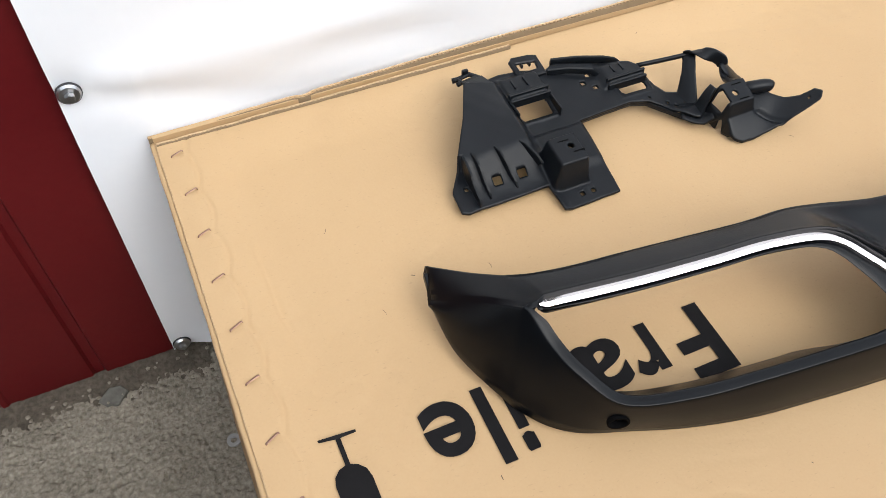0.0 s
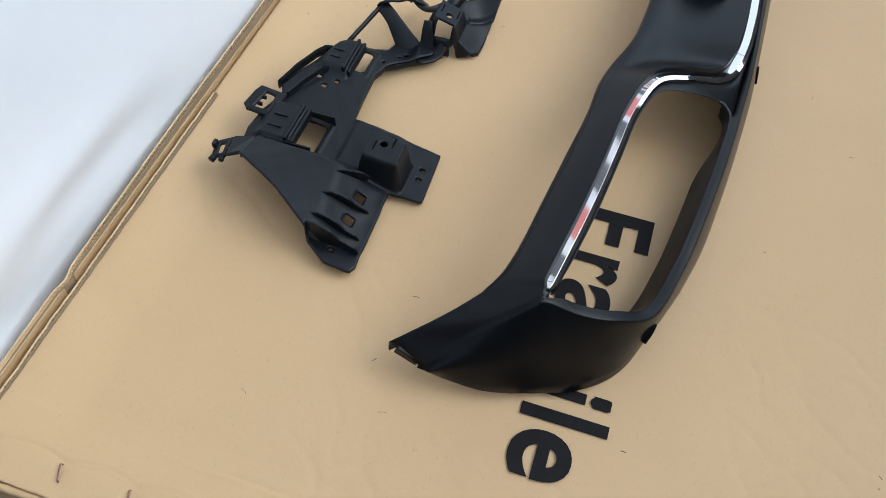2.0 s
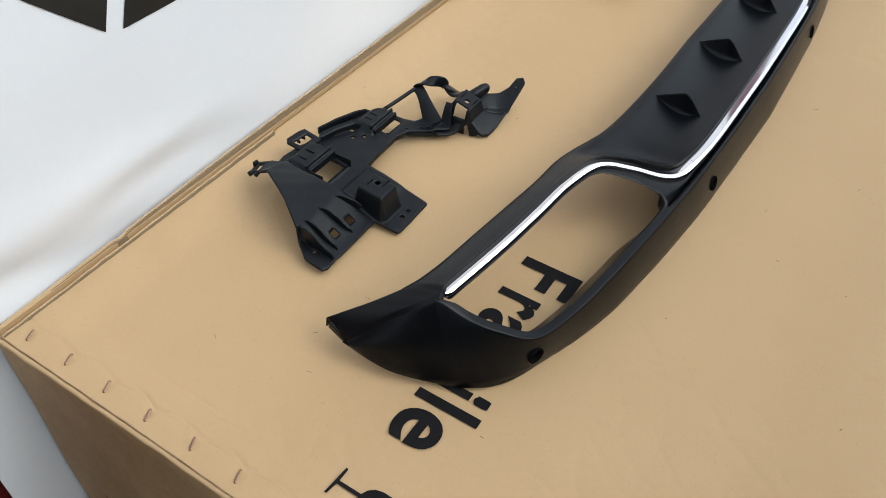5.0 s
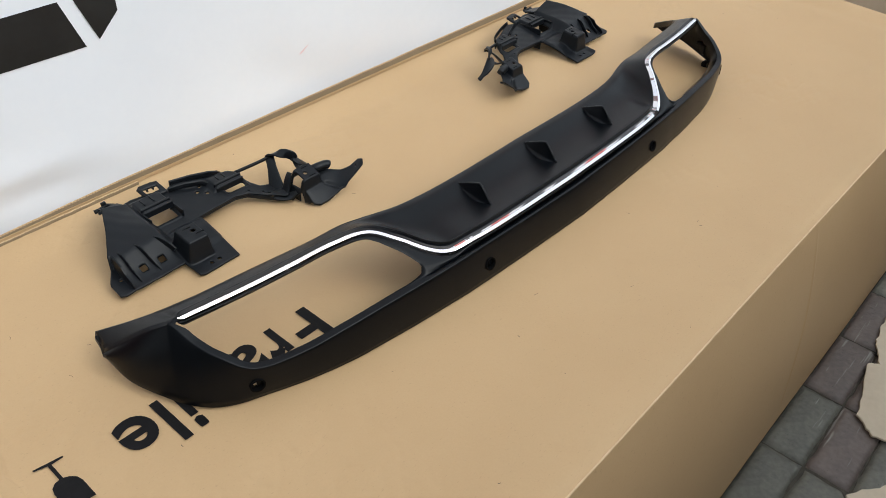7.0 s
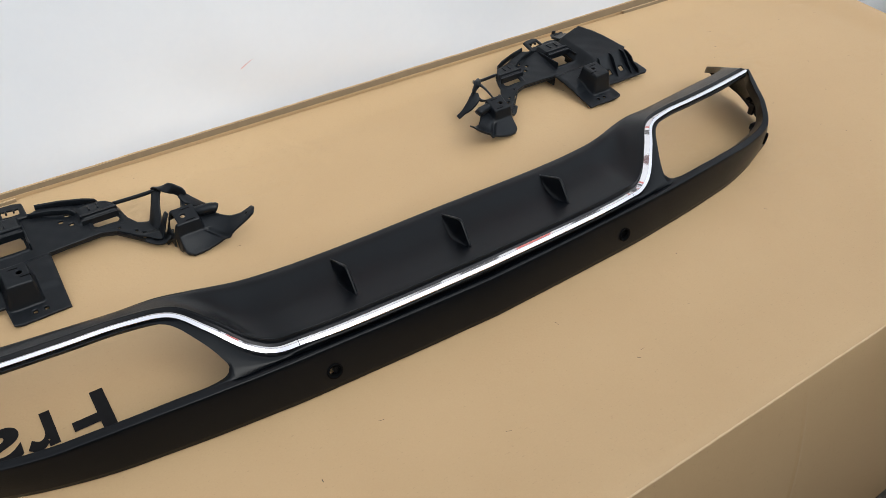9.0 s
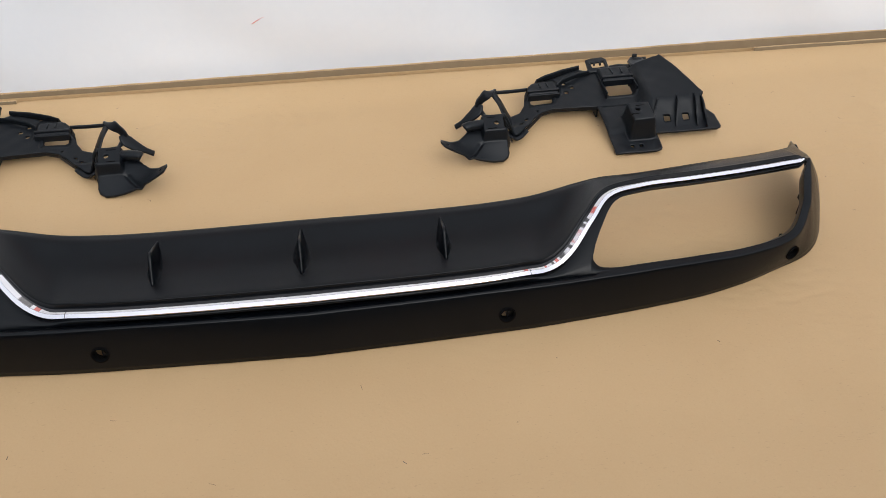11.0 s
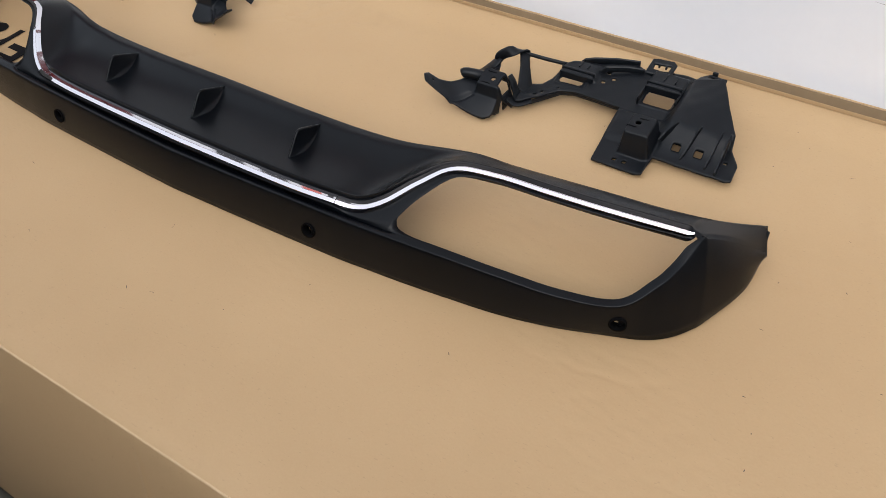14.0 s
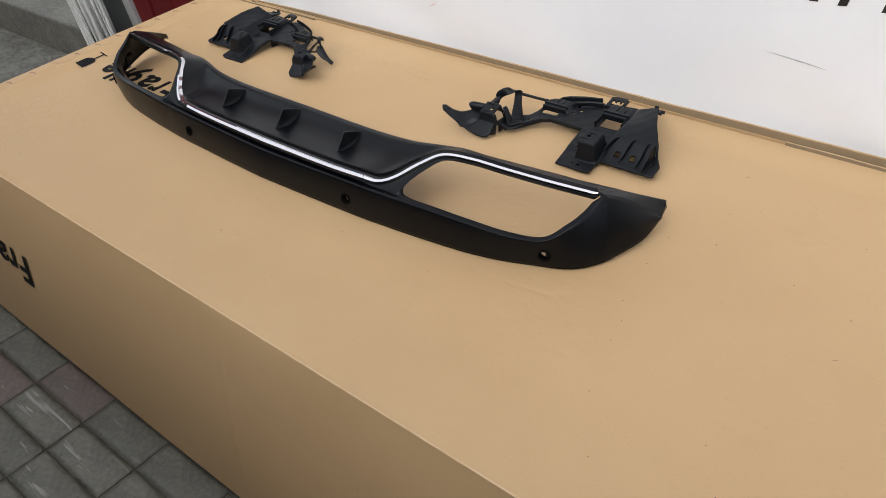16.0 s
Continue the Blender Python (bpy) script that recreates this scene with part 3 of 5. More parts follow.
def top_place(s, t):
    y = -D + (D - 0.0040) * t
    x = 0.0110 + (far_end(y) - 0.0110) * (0.33 * s + 0.67 * s * s)
    edge = min(1.0, max(0.0, min(x, far_end(y) - x, -y, y + D)) / 0.05)
    z = edge * (0.0008 * wobble(x, y, 0, 0.35) + 0.0003 * wobble(x, y, 4, 0.06) - crumple(x, y)) - 0.0006 + sag(x, y)
    if y < -D + 0.02:
        z -= 0.006 * (1 - (y + D) / 0.02) ** 2.2
    # Creases: one scalloped along the staples, one fainter further in.
    k = (y + 0.035) / 0.0613 % 1.0
    line = 0.0400 + 0.0055 * math.sin(math.pi * k) + 0.002 * wobble(y, 0, 8, 0.05)
    z -= 0.0034 * math.exp(-((x - line) / 0.0024) ** 2) * (0.55 + 0.45 * wobble(y, 1, 3, 0.09))
    line = 0.082 + 0.010 * math.sin(9 * y) + 0.006 * wobble(y, 2, 5, 0.05)
    z -= 0.0018 * math.exp(-((x - line) / 0.0034) ** 2) * max(0.0, 0.40 + wobble(y, 4, 3, 0.16))
    # Small dents where the staples pull.
    near = min(k, 1 - k) * 0.0613
    z -= 0.0016 * math.exp(-((x - 0.030) / 0.008) ** 2 - (near / 0.006) ** 2)
    if y > (-0.0112 if x < 0.452 else -0.0080):
        z -= 0.05
    return x, y, z


add("top_panel", sheet("top_panel", 420, 340, top_place, CARD), CARD, carton)


def front_place(s, t):
    x, z = far_end(-D) * s, -0.0066 + (GROUND + 0.0066) * t
    y = -D - 0.062 * t - 0.010 * math.sin(math.pi * t) + 0.0035 * wobble(x, z, 2, 0.5)
    y += 0.004 * max(0, 1 - t / 0.02) ** 2 - 0.0018 * math.exp(-((x - 1.152 - 0.006 * math.sin(5 * t)) / 0.0030) ** 2) * min(1, 4 * t * (1 - t))
    if t == 0:
        y = -D
    return x, y, z


def front_y(z):
    t = (z + 0.0066) / (GROUND + 0.0066)
    return -D - 0.062 * t - 0.010 * math.sin(math.pi * t)


add("front_panel", sheet("front_panel", 900, 36, front_place, CARD), CARD, carton)


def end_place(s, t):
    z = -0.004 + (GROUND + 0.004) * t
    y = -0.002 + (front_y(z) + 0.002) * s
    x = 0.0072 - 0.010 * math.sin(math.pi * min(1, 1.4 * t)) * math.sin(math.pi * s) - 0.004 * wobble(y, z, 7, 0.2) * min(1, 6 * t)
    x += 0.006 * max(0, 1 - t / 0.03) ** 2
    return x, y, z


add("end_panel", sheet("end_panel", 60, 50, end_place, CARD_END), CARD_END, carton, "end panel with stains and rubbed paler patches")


def far_place(s, t):
    z = -0.004 + (GROUND + 0.004) * t
    return far_end(-D * s), front_y(z) * s, z


add("end_panel", sheet("end_panel", 40, 30, far_place, CARD), CARD, carton)
add("rear_panel", box_bm(0.010, L + 0.028, -0.0045, 0.0015, GROUND, 0.002, 0.0), CARD, carton)
add("bottom_panel", box_bm(0.02, L - 0.09, -0.86, -0.01, GROUND, GROUND + 0.004, 0.0), CARD, carton)

# Worn front fold; its paler colour also paints the edge's highlight.
front_fold = spline([(0.012, -D + 0.0010, -0.0066), (0.5, -D + 0.0006, -0.0068), (1.1, -D + 0.0012, -0.0066), (1.7, -D + 0.0008, -0.0068), (far_end(-D), -D + 0.0010, -0.0066)], 40)
front_fold = [p + np.array([0, 0.0004 * wobble(p[0], 0, 2, 0.03), 0.0005 * wobble(p[0], 0, 7, 0.02)]) for p in front_fold]
add("front_fold", rod_bm(front_fold, 0.0017, 8, 0.9), CARD_WORN, carton, "scuffed fold along the lid's front edge, paled for its highlight", True)

# Folded strip along the end: the end panel's upper fold, with the lid's cut edge lying over it.
fold = spline([(0.0085, -0.006, -0.0052), (0.0089, -0.25, -0.0048), (0.0083, -0.5, -0.0052), (0.0085, -D + 0.004, -0.0056)], 24)
fold = [p + np.array([0.0010 * wobble(p[1], 1, 5, 0.04), 0, 0.0008 * wobble(p[1], 3, 2, 0.03)]) for p in fold]
add("end_fold", rod_bm(fold, 0.0034, 12, 0.8), CARD, carton, "rounded fold of the end panel", True)
seam = spline([(0.0112, -0.010, -0.0014), (0.0116, -0.2, -0.0010), (0.0110, -0.45, -0.0014), (0.0113, -D + 0.004, -0.0016)], 30)
seam = [p + np.array([0.0007 * wobble(p[1], 7, 5, 0.025), 0, 0.0005 * wobble(p[1], 3, 8, 0.02)]) for p in seam]
add("lid_edge", rod_bm(seam, 0.0010, 6, 1.0), CARD_EDGE, carton, "cut edge of the lid sheet", True)


def edge_strip(x0, x1, y0, y1, rise, seed, name, label, torn=0.0):
    """An upstanding cut edge of corrugated board: two liners with a wavy core between; rise gives its height along x."""
    def shape(x):
        h = np.interp(x, *zip(*rise)) + 0.0010 * wobble(x, seed, 0, 0.10) + (0.0004 + torn) * wobble(x, seed, 3, 0.012)
        dy = 0.0012 * wobble(x, seed, 9, 0.4) + torn * wobble(x, seed, 5, 0.015)
        if seed == 1:
            dy -= 0.0035 * math.exp(-((x - 0.187) / 0.008) ** 2)
        return h, dy
    n = int((x1 - x0) / 0.006)
    liners = []
    # The inner liner carries its shade in a darker colour.
    for a, b, mat in ((y0, y0 + 0.0015, CARD_INNER_SHADED), (y1 - 0.0015, y1, CARD_WORN)):
        bm = bmesh.new()
        rows = []
        for i in range(n + 1):
            x = x0 + (x1 - x0) * i / n
            h, dy = shape(x)
            rows.append([bm.verts.new((x, y + dy, z)) for y, z in ((a, -0.012), (a, h - 0.0003), (a + 0.0003, h), (b - 0.0003, h), (b, h - 0.0003), (b, -0.012))])
        for p, q in zip(rows, rows[1:]):
            for k in range(5):
                bm.faces.new((p[k], p[k + 1], q[k + 1], q[k]))
        bm.faces.new(rows[0][::-1])
        bm.faces.new(rows[-1])
        bmesh.ops.recalc_face_normals(bm, faces=bm.faces[:])
        liners.append(add(name, bm, mat, carton, label, True))
    core = bmesh.new()
    m = int((x1 - x0) / 0.0026)
    ym, amp = (y0 + y1) / 2, (y1 - y0) / 2 - 0.0014
    prev = None
    for i in range(m * 3 + 1):
        x = x0 + (x1 - x0) * i / (m * 3)
        h, dy = shape(x)
        wave = (abs((i / 3) % 2 - 1) * 2 - 1) * amp
        cur = [core.verts.new((x + o, ym + dy + wave, z)) for o, z in ((-0.00035, h - 0.0003), (0.00035, h - 0.0003), (0.00035, -0.010), (-0.00035, -0.010))]
        if prev:
            for k in range(4):
                core.faces.new((prev[k], prev[(k + 1) % 4], cur[(k + 1) % 4], cur[k]))
        prev = cur
    bmesh.ops.recalc_face_normals(core, faces=core.faces[:])
    add("flute", core, CARD_EDGE, liners[1], "wavy corrugated core showing in the cut edge")


edge_strip(0.0055, L, -0.0034, 0.0030, [(0, .0012), (.2, .0035), (.4, .0090), (.8, .0120), (1.35, .0135), (1.6, .0160), (L, .0165)], 1, "rear_edge", "liner of the rear panel's upstanding cut edge")
edge_strip(0.012, 0.452, -0.0158, -0.0112, [(0, .0008), (.2, .0020), (.45, .0042)], 2, "flap_edge", "torn cut edge of the inner flap", 0.0005)
edge_strip(1.675, L - 0.01, -0.0122, -0.0072, [(1.4, .0045), (L, .0050)], 3, "flap_edge", "torn cut edge of the inner flap", 0.0005)

# Printed words and marks.
# Where each letter begins and ends, as shares of the word's width.
LETTER_SPANS = (("F", 0.0, 0.145), ("r", 0.199, 0.307), ("a", 0.318, 0.487), ("g", 0.510, 0.668), ("i", 0.699, 0.738), ("l", 0.780, 0.819), ("e", 0.849, 1.0))
cap_mesh, _, _, TEXT_BASE, TEXT_CAP = lettering("l", 0.1, 0.0022, INK, None, carton, "cap")
bpy.data.meshes.remove(cap_mesh)


def print_word(place_of, width, height, label):
    """Lay the word out letter by letter so that it fills width and height; place_of(u, v, lift) gives world places."""
    for letter, n0, n1 in LETTER_SPANS:
        # The g has one storey and an open tail: the figure nine hung below the line.
        me, lo, hi, foot, head = lettering("9" if letter == "g" else letter, 0.1, 0.0022, INK, None, carton, "printed_letter")
        bm = bmesh.new()
        bm.from_mesh(me)
        bpy.data.meshes.remove(me)
        if letter == "i":
            # The dot is square.
            dot = [v for v in bm.verts if v.co.y > TEXT_BASE + 0.78 * (TEXT_CAP - TEXT_BASE)]
            mx, my = (lo + hi) / 2, (min(v.co.y for v in dot) + max(v.co.y for v in dot)) / 2
            for v in dot:
                dx, dy = v.co.x - mx, v.co.y - my
                k = (hi - lo) / 2 / max(abs(dx), abs(dy), 1e-6)
                v.co.x, v.co.y = mx + k * dx, my + 1.05 * k * dy
        if letter == "g":
            cap = TEXT_CAP - TEXT_BASE
            for v in bm.verts:
                v.co.y = TEXT_BASE - 0.28 * cap + (v.co.y - foot) / (head - foot) * 1.04 * cap
        for v in bm.verts:
            u, w = (n0 + (v.co.x - lo) / (hi - lo) * (n1 - n0)) * width, (v.co.y - TEXT_BASE) / (TEXT_CAP - TEXT_BASE) * height
            v.co = place_of(u, w, v.co.z)
        add("printed_letter", bm, INK, carton, label)


print_word(lambda u, w, e: (0.4490 - u, -0.4236 - w, 0.0012 + e + sag(0.4490 - u, -0.4236 - w)), 0.2985, 0.0762, "black letter of the printed word Fragile on the lid")
print_word(lambda u, w, e: (0.470 - u, front_y(-0.178 - w) - 0.0045 - e, -0.178 - w), 0.2985, 0.0745, "black letter of the printed word Fragile on the front")


def glass_mark(place_of, label):
    """The handling mark: a goblet with foot, stem and bowl; u across, v up from the foot."""
    shape = [(-0.0172, 0.0), (0.0172, 0.0), (0.0168, 0.0026), (0.0022, 0.0034), (0.0022, 0.0290), (0.0085, 0.0315), (0.0140, 0.0375),
             (0.0160, 0.0460), (0.0158, 0.0740), (-0.0158, 0.0740), (-0.0160, 0.0460), (-0.0140, 0.0375), (-0.0085, 0.0315),
             (-0.0022, 0.0290), (-0.0022, 0.0034), (-0.0168, 0.0026)]
    bm = bmesh.new()
    bm.faces.new([bm.verts.new(place_of(u, v)) for u, v in shape])
    bmesh.ops.triangulate(bm, faces=bm.faces[:])
    return add("printed_goblet", bm, INK, carton, label)


glass_mark(lambda u, v: (0.0805 - u, -0.4175 - v, 0.0009 + sag(0.0805 - u, -0.4175 - v)), "black printed goblet mark on the lid")
def end_x(y, z):
    t = (z + 0.004) / (GROUND + 0.004)
    return end_place((y + 0.002) / (front_y(z) + 0.002), t)[0]


glass_mark(lambda u, v: (end_x(-0.090 + 1.2 * u, -0.278 - 1.2 * v) - 0.0012, -0.090 + 1.2 * u, -0.278 - 1.2 * v), "black printed goblet mark on the end")
glass_mark(lambda u, v: (0.105 - u, front_y(-0.178 - v) - 0.0045, -0.178 - v), "black printed goblet mark on the front")

# Staples: bent flat wire, one mesh for all.
st = rod_bm([(-0.0074, 0, -0.003), (-0.0070, 0, -0.0004), (-0.0060, 0, 0.0002), (0.0060, 0, 0.0002), (0.0070, 0, -0.0004), (0.0074, 0, -0.003)], 0.0011, 6, 0.5)
st_me = bpy.data.meshes.new("staple")
st.to_mesh(st_me)
st.free()
st_me.materials.append(COPPER)
random.seed(11)
k = 0
y = -0.035
while y > -0.86:
    s = new("staple", st_me)
    s.parent, s.matrix_parent_inverse = carton, world_of(carton).inverted()
    s.matrix_basis = pose(0.030 + random.uniform(-0.0015, 0.0015), y, 0.0004, 0, 0, 22 + random.uniform(-7, 7))
    y -= 0.0613
# ---------------------------------------------------------------- the rear bumper diffuser
CX = 0.9065
# Half of each leading line from the middle outwards: (distance from the middle, y, z).
LOW = [(0, -.582, -.0095), (.12, -.5785, -.0095), (.2, -.5755, -.0095), (.25, -.5735, -.0095), (.283, -.5715, -.0095), (.31, -.569, -.0095), (.34, -.5665, -.0095),
       (.375, -.563, -.0095), (.42, -.5575, -.0095), (.48, -.549, -.0095), (.54, -.534, -.0095), (.59, -.516, -.0095), (.629, -.5015, -.0085), (.6530, -.4845, -.0075), (.6695, -.4635, -.006), (.6790, -.4450, -.0044),
       (.7000, -.390, .003), (.7035, -.3415, .0140)]
CREASE = [(0, -.5655, .0425), (.12, -.5640, .0445), (.2, -.5622, .0462), (.25, -.5608, .0468), (.283, -.5590, .0466), (.31, -.5570, .0460), (.34, -.5548, .0460),
          (.375, -.5518, .0455), (.42, -.5470, .0445), (.48, -.5390, .0410), (.54, -.5290, .0370), (.6020, -.5115, .0405), (.6300, -.4790, .0570), (.6425, -.4490, .0690), (.6500, -.4195, .0845), (.6560, -.4115, .0800),
          (.672, -.387, .0620), (.7025, -.3385, .0205)]
TRIM = [(0, -.5506, .0557), (.12, -.5497, .0565), (.2, -.5485, .0580), (.25, -.5445, .0580), (.283, -.536, .0540), (.31, -.5207, .0626), (.34, -.490, .0810),
        (.370, -.4600, .0925), (.42, -.4455, .0920), (.48, -.4395, .0905), (.54, -.433, .0892), (.588, -.4262, .0880), (.618, -.4215, .0872), (.631, -.4196, .0868), (.642, -.4177, .0864), (.6475, -.4115, .0838),
        (.6685, -.3815, .0645), (.7000, -.3335, .0225)]
RIM = [(0, -.4365, .0720), (.12, -.4385, .0730), (.2, -.4365, .0725), (.25, -.434, .0735), (.283, -.431, .0750), (.31, -.4255, .0765), (.34, -.4165, .0765),
       (.375, -.4098, .0778), (.42, -.4075, .0775), (.48, -.4005, .0770), (.54, -.3935, .0765), (.588, -.388, .0757), (.618, -.3825, .0750), (.631, -.3775, .0725), (.642, -.371, .0690), (.6480, -.3665, .0662),
       (.668, -.343, .0515), (.6935, -.3050, .0280)]
STEPS = 8
low, crease, trim, rim = (spline(k, STEPS) for k in (LOW, CREASE, TRIM, RIM))
# The opening's lower and upper edge, as shares of the way from the crease to the trim.
WIN = [(.3370, .26, .34), (.3385, .18, .46), (.3415, .11, .57), (.346, .07, .665), (.353, .04, .745), (.361, .025, .82), (.372, .02, .885), (.390, .02, .92), (.45, .01, .945),
       (.54, .01, .945), (.60, .01, .945), (.625, .02, .94), (.642, .08, .92), (.71, .2, .8)]


def along(a, b, d):
    """A place at the distance d from a towards b, at most four tenths of the way."""
    w = b - a
    n = np.linalg.norm(w)
    return a + w * min(d / max(n, 1e-6), 0.4)


def smooth(a, b, v):
    v = max(0.0, min(1.0, (v - a) / (b - a)))
    return v * v * (3 - 2 * v)


def trim_width(u):
    """How broad the trim is along its way, against its usual width."""
    point = 1 - 0.6 * smooth(0.632, 0.6415, u)
    return point * float(np.interp(u, [0, .20, .25, .30, .335, .375, .42, .60, .66], [1.26, 1.20, 1.18, 1.24, 1.18, 1.06, 1.02, 1.02, .95]))


def body_rows():
    """Rows of places across the half skin, from the front foot to the rear lip, for every column."""
    cols = []
    for i, (lo, cr, tr, ri) in enumerate(zip(low, crease, trim, rim)):
        u = tr[0]
        col = [lo + np.array([0, 0.010, 0.0]), lo]
        for f in (0.12, 0.32, 0.52, 0.72, 0.90):
            p = lo + (cr - lo) * f
            bulge = math.sin(math.pi * f) * (0.0022 + 0.0015 * smooth(0.56, 0.66, u))
            col.append(p + np.array([bulge * smooth(.56, .66, u), -bulge * (1 - 0.5 * smooth(.6, .69, u)), bulge * 0.3]))
        col.append(cr - (cr - lo) * 0.018)
        head = len(col)
        run = crease[min(i + 1, len(crease) - 1)] - crease[max(i - 1, 0)]
        run /= np.linalg.norm(run)
        # Across the edge, towards the middle of the opening.
        turn_in = smooth(0.52, 0.58, u)
        in_way = (tr - cr) * (1 - turn_in) + (np.array([0.50, -0.465, cr[2] + 0.010]) - cr) * turn_in
        in_way = (in_way - run * (in_way @ run)) * np.array([1, 1, 0.3])
        in_way /= np.linalg.norm(in_way)
        band = min(1.0, 0.45 * float(np.linalg.norm(tr - cr)) / 0.0092)
        in_way *= band
        col.append(cr + in_way * 0.0012 + np.array([0, 0, 0.0003]))
        deep = np.array([0, 0.0004, -0.0060]) * (1 - smooth(0.335, 0.342, u))
        base = cr + in_way * 0.0092
        col += [cr + in_way * 0.0068, cr + in_way * 0.0073 + deep, cr + in_way * 0.0090 + deep, base]
        us, lows, highs = ([w[k] for w in WIN] for k in range(3))
        side = trim[min(i + 1, len(trim) - 1)] - trim[max(i - 1, 0)]
        side /= np.linalg.norm(side)
        across = np.cross(np.array([0, -0.42, 0.9]), side)
        across /= np.linalg.norm(across)
        wide = 0.0058 * trim_width(u)
        under = tr - across * wide
        col += [base + (under - base) * np.interp(u, us, lows), base + (under - base) * min(0.97, np.interp(u, us, highs) * 1.045)]
        dip = np.array([0, -0.0005, 0.0045]) * (1 - smooth(0.634, 0.6405, u))
        col += [under, tr - across * wide * 0.92 - dip, tr + across * wide * 0.92 - dip]
        lift = 0.0042 * (1 - smooth(0.33, 0.39, u)) + 0.0012 * (1 - smooth(0.634, 0.6405, u))
        start = tr + across * wide + np.array([0, 0.0, lift])
        col += [start, start + (ri - start) * 0.02 + np.array([0, 0, 0.0006])]
        hollow = 0.0062 * (1 - smooth(0.30, 0.365, u))
        crown = 0.0009 * smooth(0.36, 0.42, u)
        for f in (0.08, 0.18, 0.30, 0.42, 0.54, 0.66, 0.76, 0.83, 0.88, 0.93):
            g = min(f / 0.86, 1.0)
            col.append(start + (ri - start) * f + np.array([0, 0, -hollow * math.sin(math.pi * g ** 1.25) + 0.0016 * smooth(0.7, 0.86, f) * (1 - smooth(0.30, 0.365, u))
                                                               + crown * math.sin(math.pi * f)]))
        col += [ri + np.array([0, -0.0025, -0.0002]), ri]
        # Past the trim's end the skin runs on plain to the tip.
        plain = smooth(0.6412, 0.6475, u)
        tail = len(col)
        for k in range(head, tail - 1):
            f = (k - head + 1) / (tail - head)
            mid = cr + (tr - cr) * min(1, f / 0.45) if f < 0.45 else tr + (ri - tr) * (f - 0.45) / 0.55
            col[k] = col[k] * (1 - plain) + (mid + np.array([0, 0, 0.0004 * math.sin(math.pi * f)])) * plain
        col += [ri + np.array([0, 0.0022, -0.0030]), ri + np.array([0, 0.0030, -0.014])]
        cols.append(col)
    return cols


half = body_rows()
NROW = len(half[0])
W_LO, W_HI = 13, 14
cols = [[(CX - p[0], p[1], p[2]) for p in c] for c in half[:0:-1]] + [[(CX + p[0], p[1], p[2]) for p in c] for c in half]
trimd = [abs(x) for x in ([-t[0] for t in trim[:0:-1]] + [t[0] for t in trim])]
verts = [p for c in cols for p in c]
faces, open_cols = [], []
for i in range(len(cols) - 1):
    in_window = 0.3370 < (trimd[i] + trimd[i + 1]) / 2 < 0.6405
    open_cols.append(in_window)
    for j in range(NROW - 1):
        if in_window and j == W_LO:
            continue
        faces.append((i * NROW + j, (i + 1) * NROW + j, (i + 1) * NROW + j + 1, i * NROW + j + 1))
# Window walls: the opening's edge turned down, deepest along the front.
wall_of = {}


def ramp_in(u):
    return smooth(0.338, 0.440, u) * (1 - 0.8 * smooth(0.59, 0.63, u))


def turned(i, j, depth):
    key = (i, j)
    if key not in wall_of:
        x, y, z = verts[i * NROW + j]
        wall_of[key] = len(verts)
        verts.append((x, y + (0.014 * ramp_in(abs(x - CX)) if j == W_LO else 0.0), z - depth))
    return wall_of[key]


for i in range(len(cols) - 1):
    if open_cols[i]:
        for j, depth in ((W_LO, 0.017), (W_HI, 0.0008)):
            a, b = i * NROW + j, (i + 1) * NROW + j
            quad = (a, b, turned(i + 1, j, depth), turned(i, j, depth))
            faces.append(quad if j == W_HI else quad[::-1])
faces.append(tuple(range(1, NROW - 1)))
faces.append(tuple((len(cols) - 1) * NROW + j for j in range(1, NROW - 1)))
bumper = thing("bumper_diffuser", (CX, -0.5, 0.0), "matt black plastic bumper diffuser with chrome trim lying on a box", "bumper")
skin_mesh = mesh_of("body", verts, faces, PLASTIC, True)
bm = bmesh.new()
bm.from_mesh(skin_mesh)
bmesh.ops.recalc_face_normals(bm, faces=bm.faces[:])
up_sum = sum(f.normal.z * f.calc_area() for f in bm.faces)
if up_sum < 0:
    bmesh.ops.reverse_faces(bm, faces=bm.faces[:])
bm.to_mesh(skin_mesh)
bm.free()
body = add("body", skin_mesh, PLASTIC, bumper, "one-piece grained black plastic shell")
shell = body.modifiers.new("shell", "SOLIDIFY")
shell.thickness, shell.offset = 0.0028, -1.0


def on_band(u, f):
    """A place on the front band, its way along and its outward direction."""
    lo, cr = (np.array([np.interp(u, k[:, 0], k[:, n]) for n in range(3)]) for k in (low, crease))
    p = lo + (cr - lo) * f + np.array([0, -0.0035 * math.sin(math.pi * f), 0])
    lo2 = np.array([np.interp(u + .01, low[:, 0], low[:, n]) for n in range(3)])
    t = Vector(lo2 - lo).normalized()
    n = t.cross(Vector(cr - lo).normalized())
    if n.y > 0:
        n = -n
    return Vector(p), t, n.normalized()


cutters = []
for u, f, r in ((0.2295, 0.46, 0.0095), (0.6045, 0.47, 0.0095)):
    for side in (-1, 1):
        p, t, n = on_band(u, f)
        p, n = Vector((CX + side * p.x, p.y, p.z)), Vector((side * n.x, n.y, n.z))
        cb = bmesh.new()
        bmesh.ops.create_cone(cb, cap_ends=True, segments=28, radius1=r, radius2=r, depth=0.03)
        cb.transform(Matrix.Translation(p) @ n.to_track_quat("Z", "Y").to_matrix().to_4x4())
        cutters.append((cb, p, n, r))
cut = bmesh.new()
for cb, *_ in cutters:
    me = bpy.data.meshes.new("cut")
    cb.to_mesh(me)
    cut.from_mesh(me)
    bpy.data.meshes.remove(me)
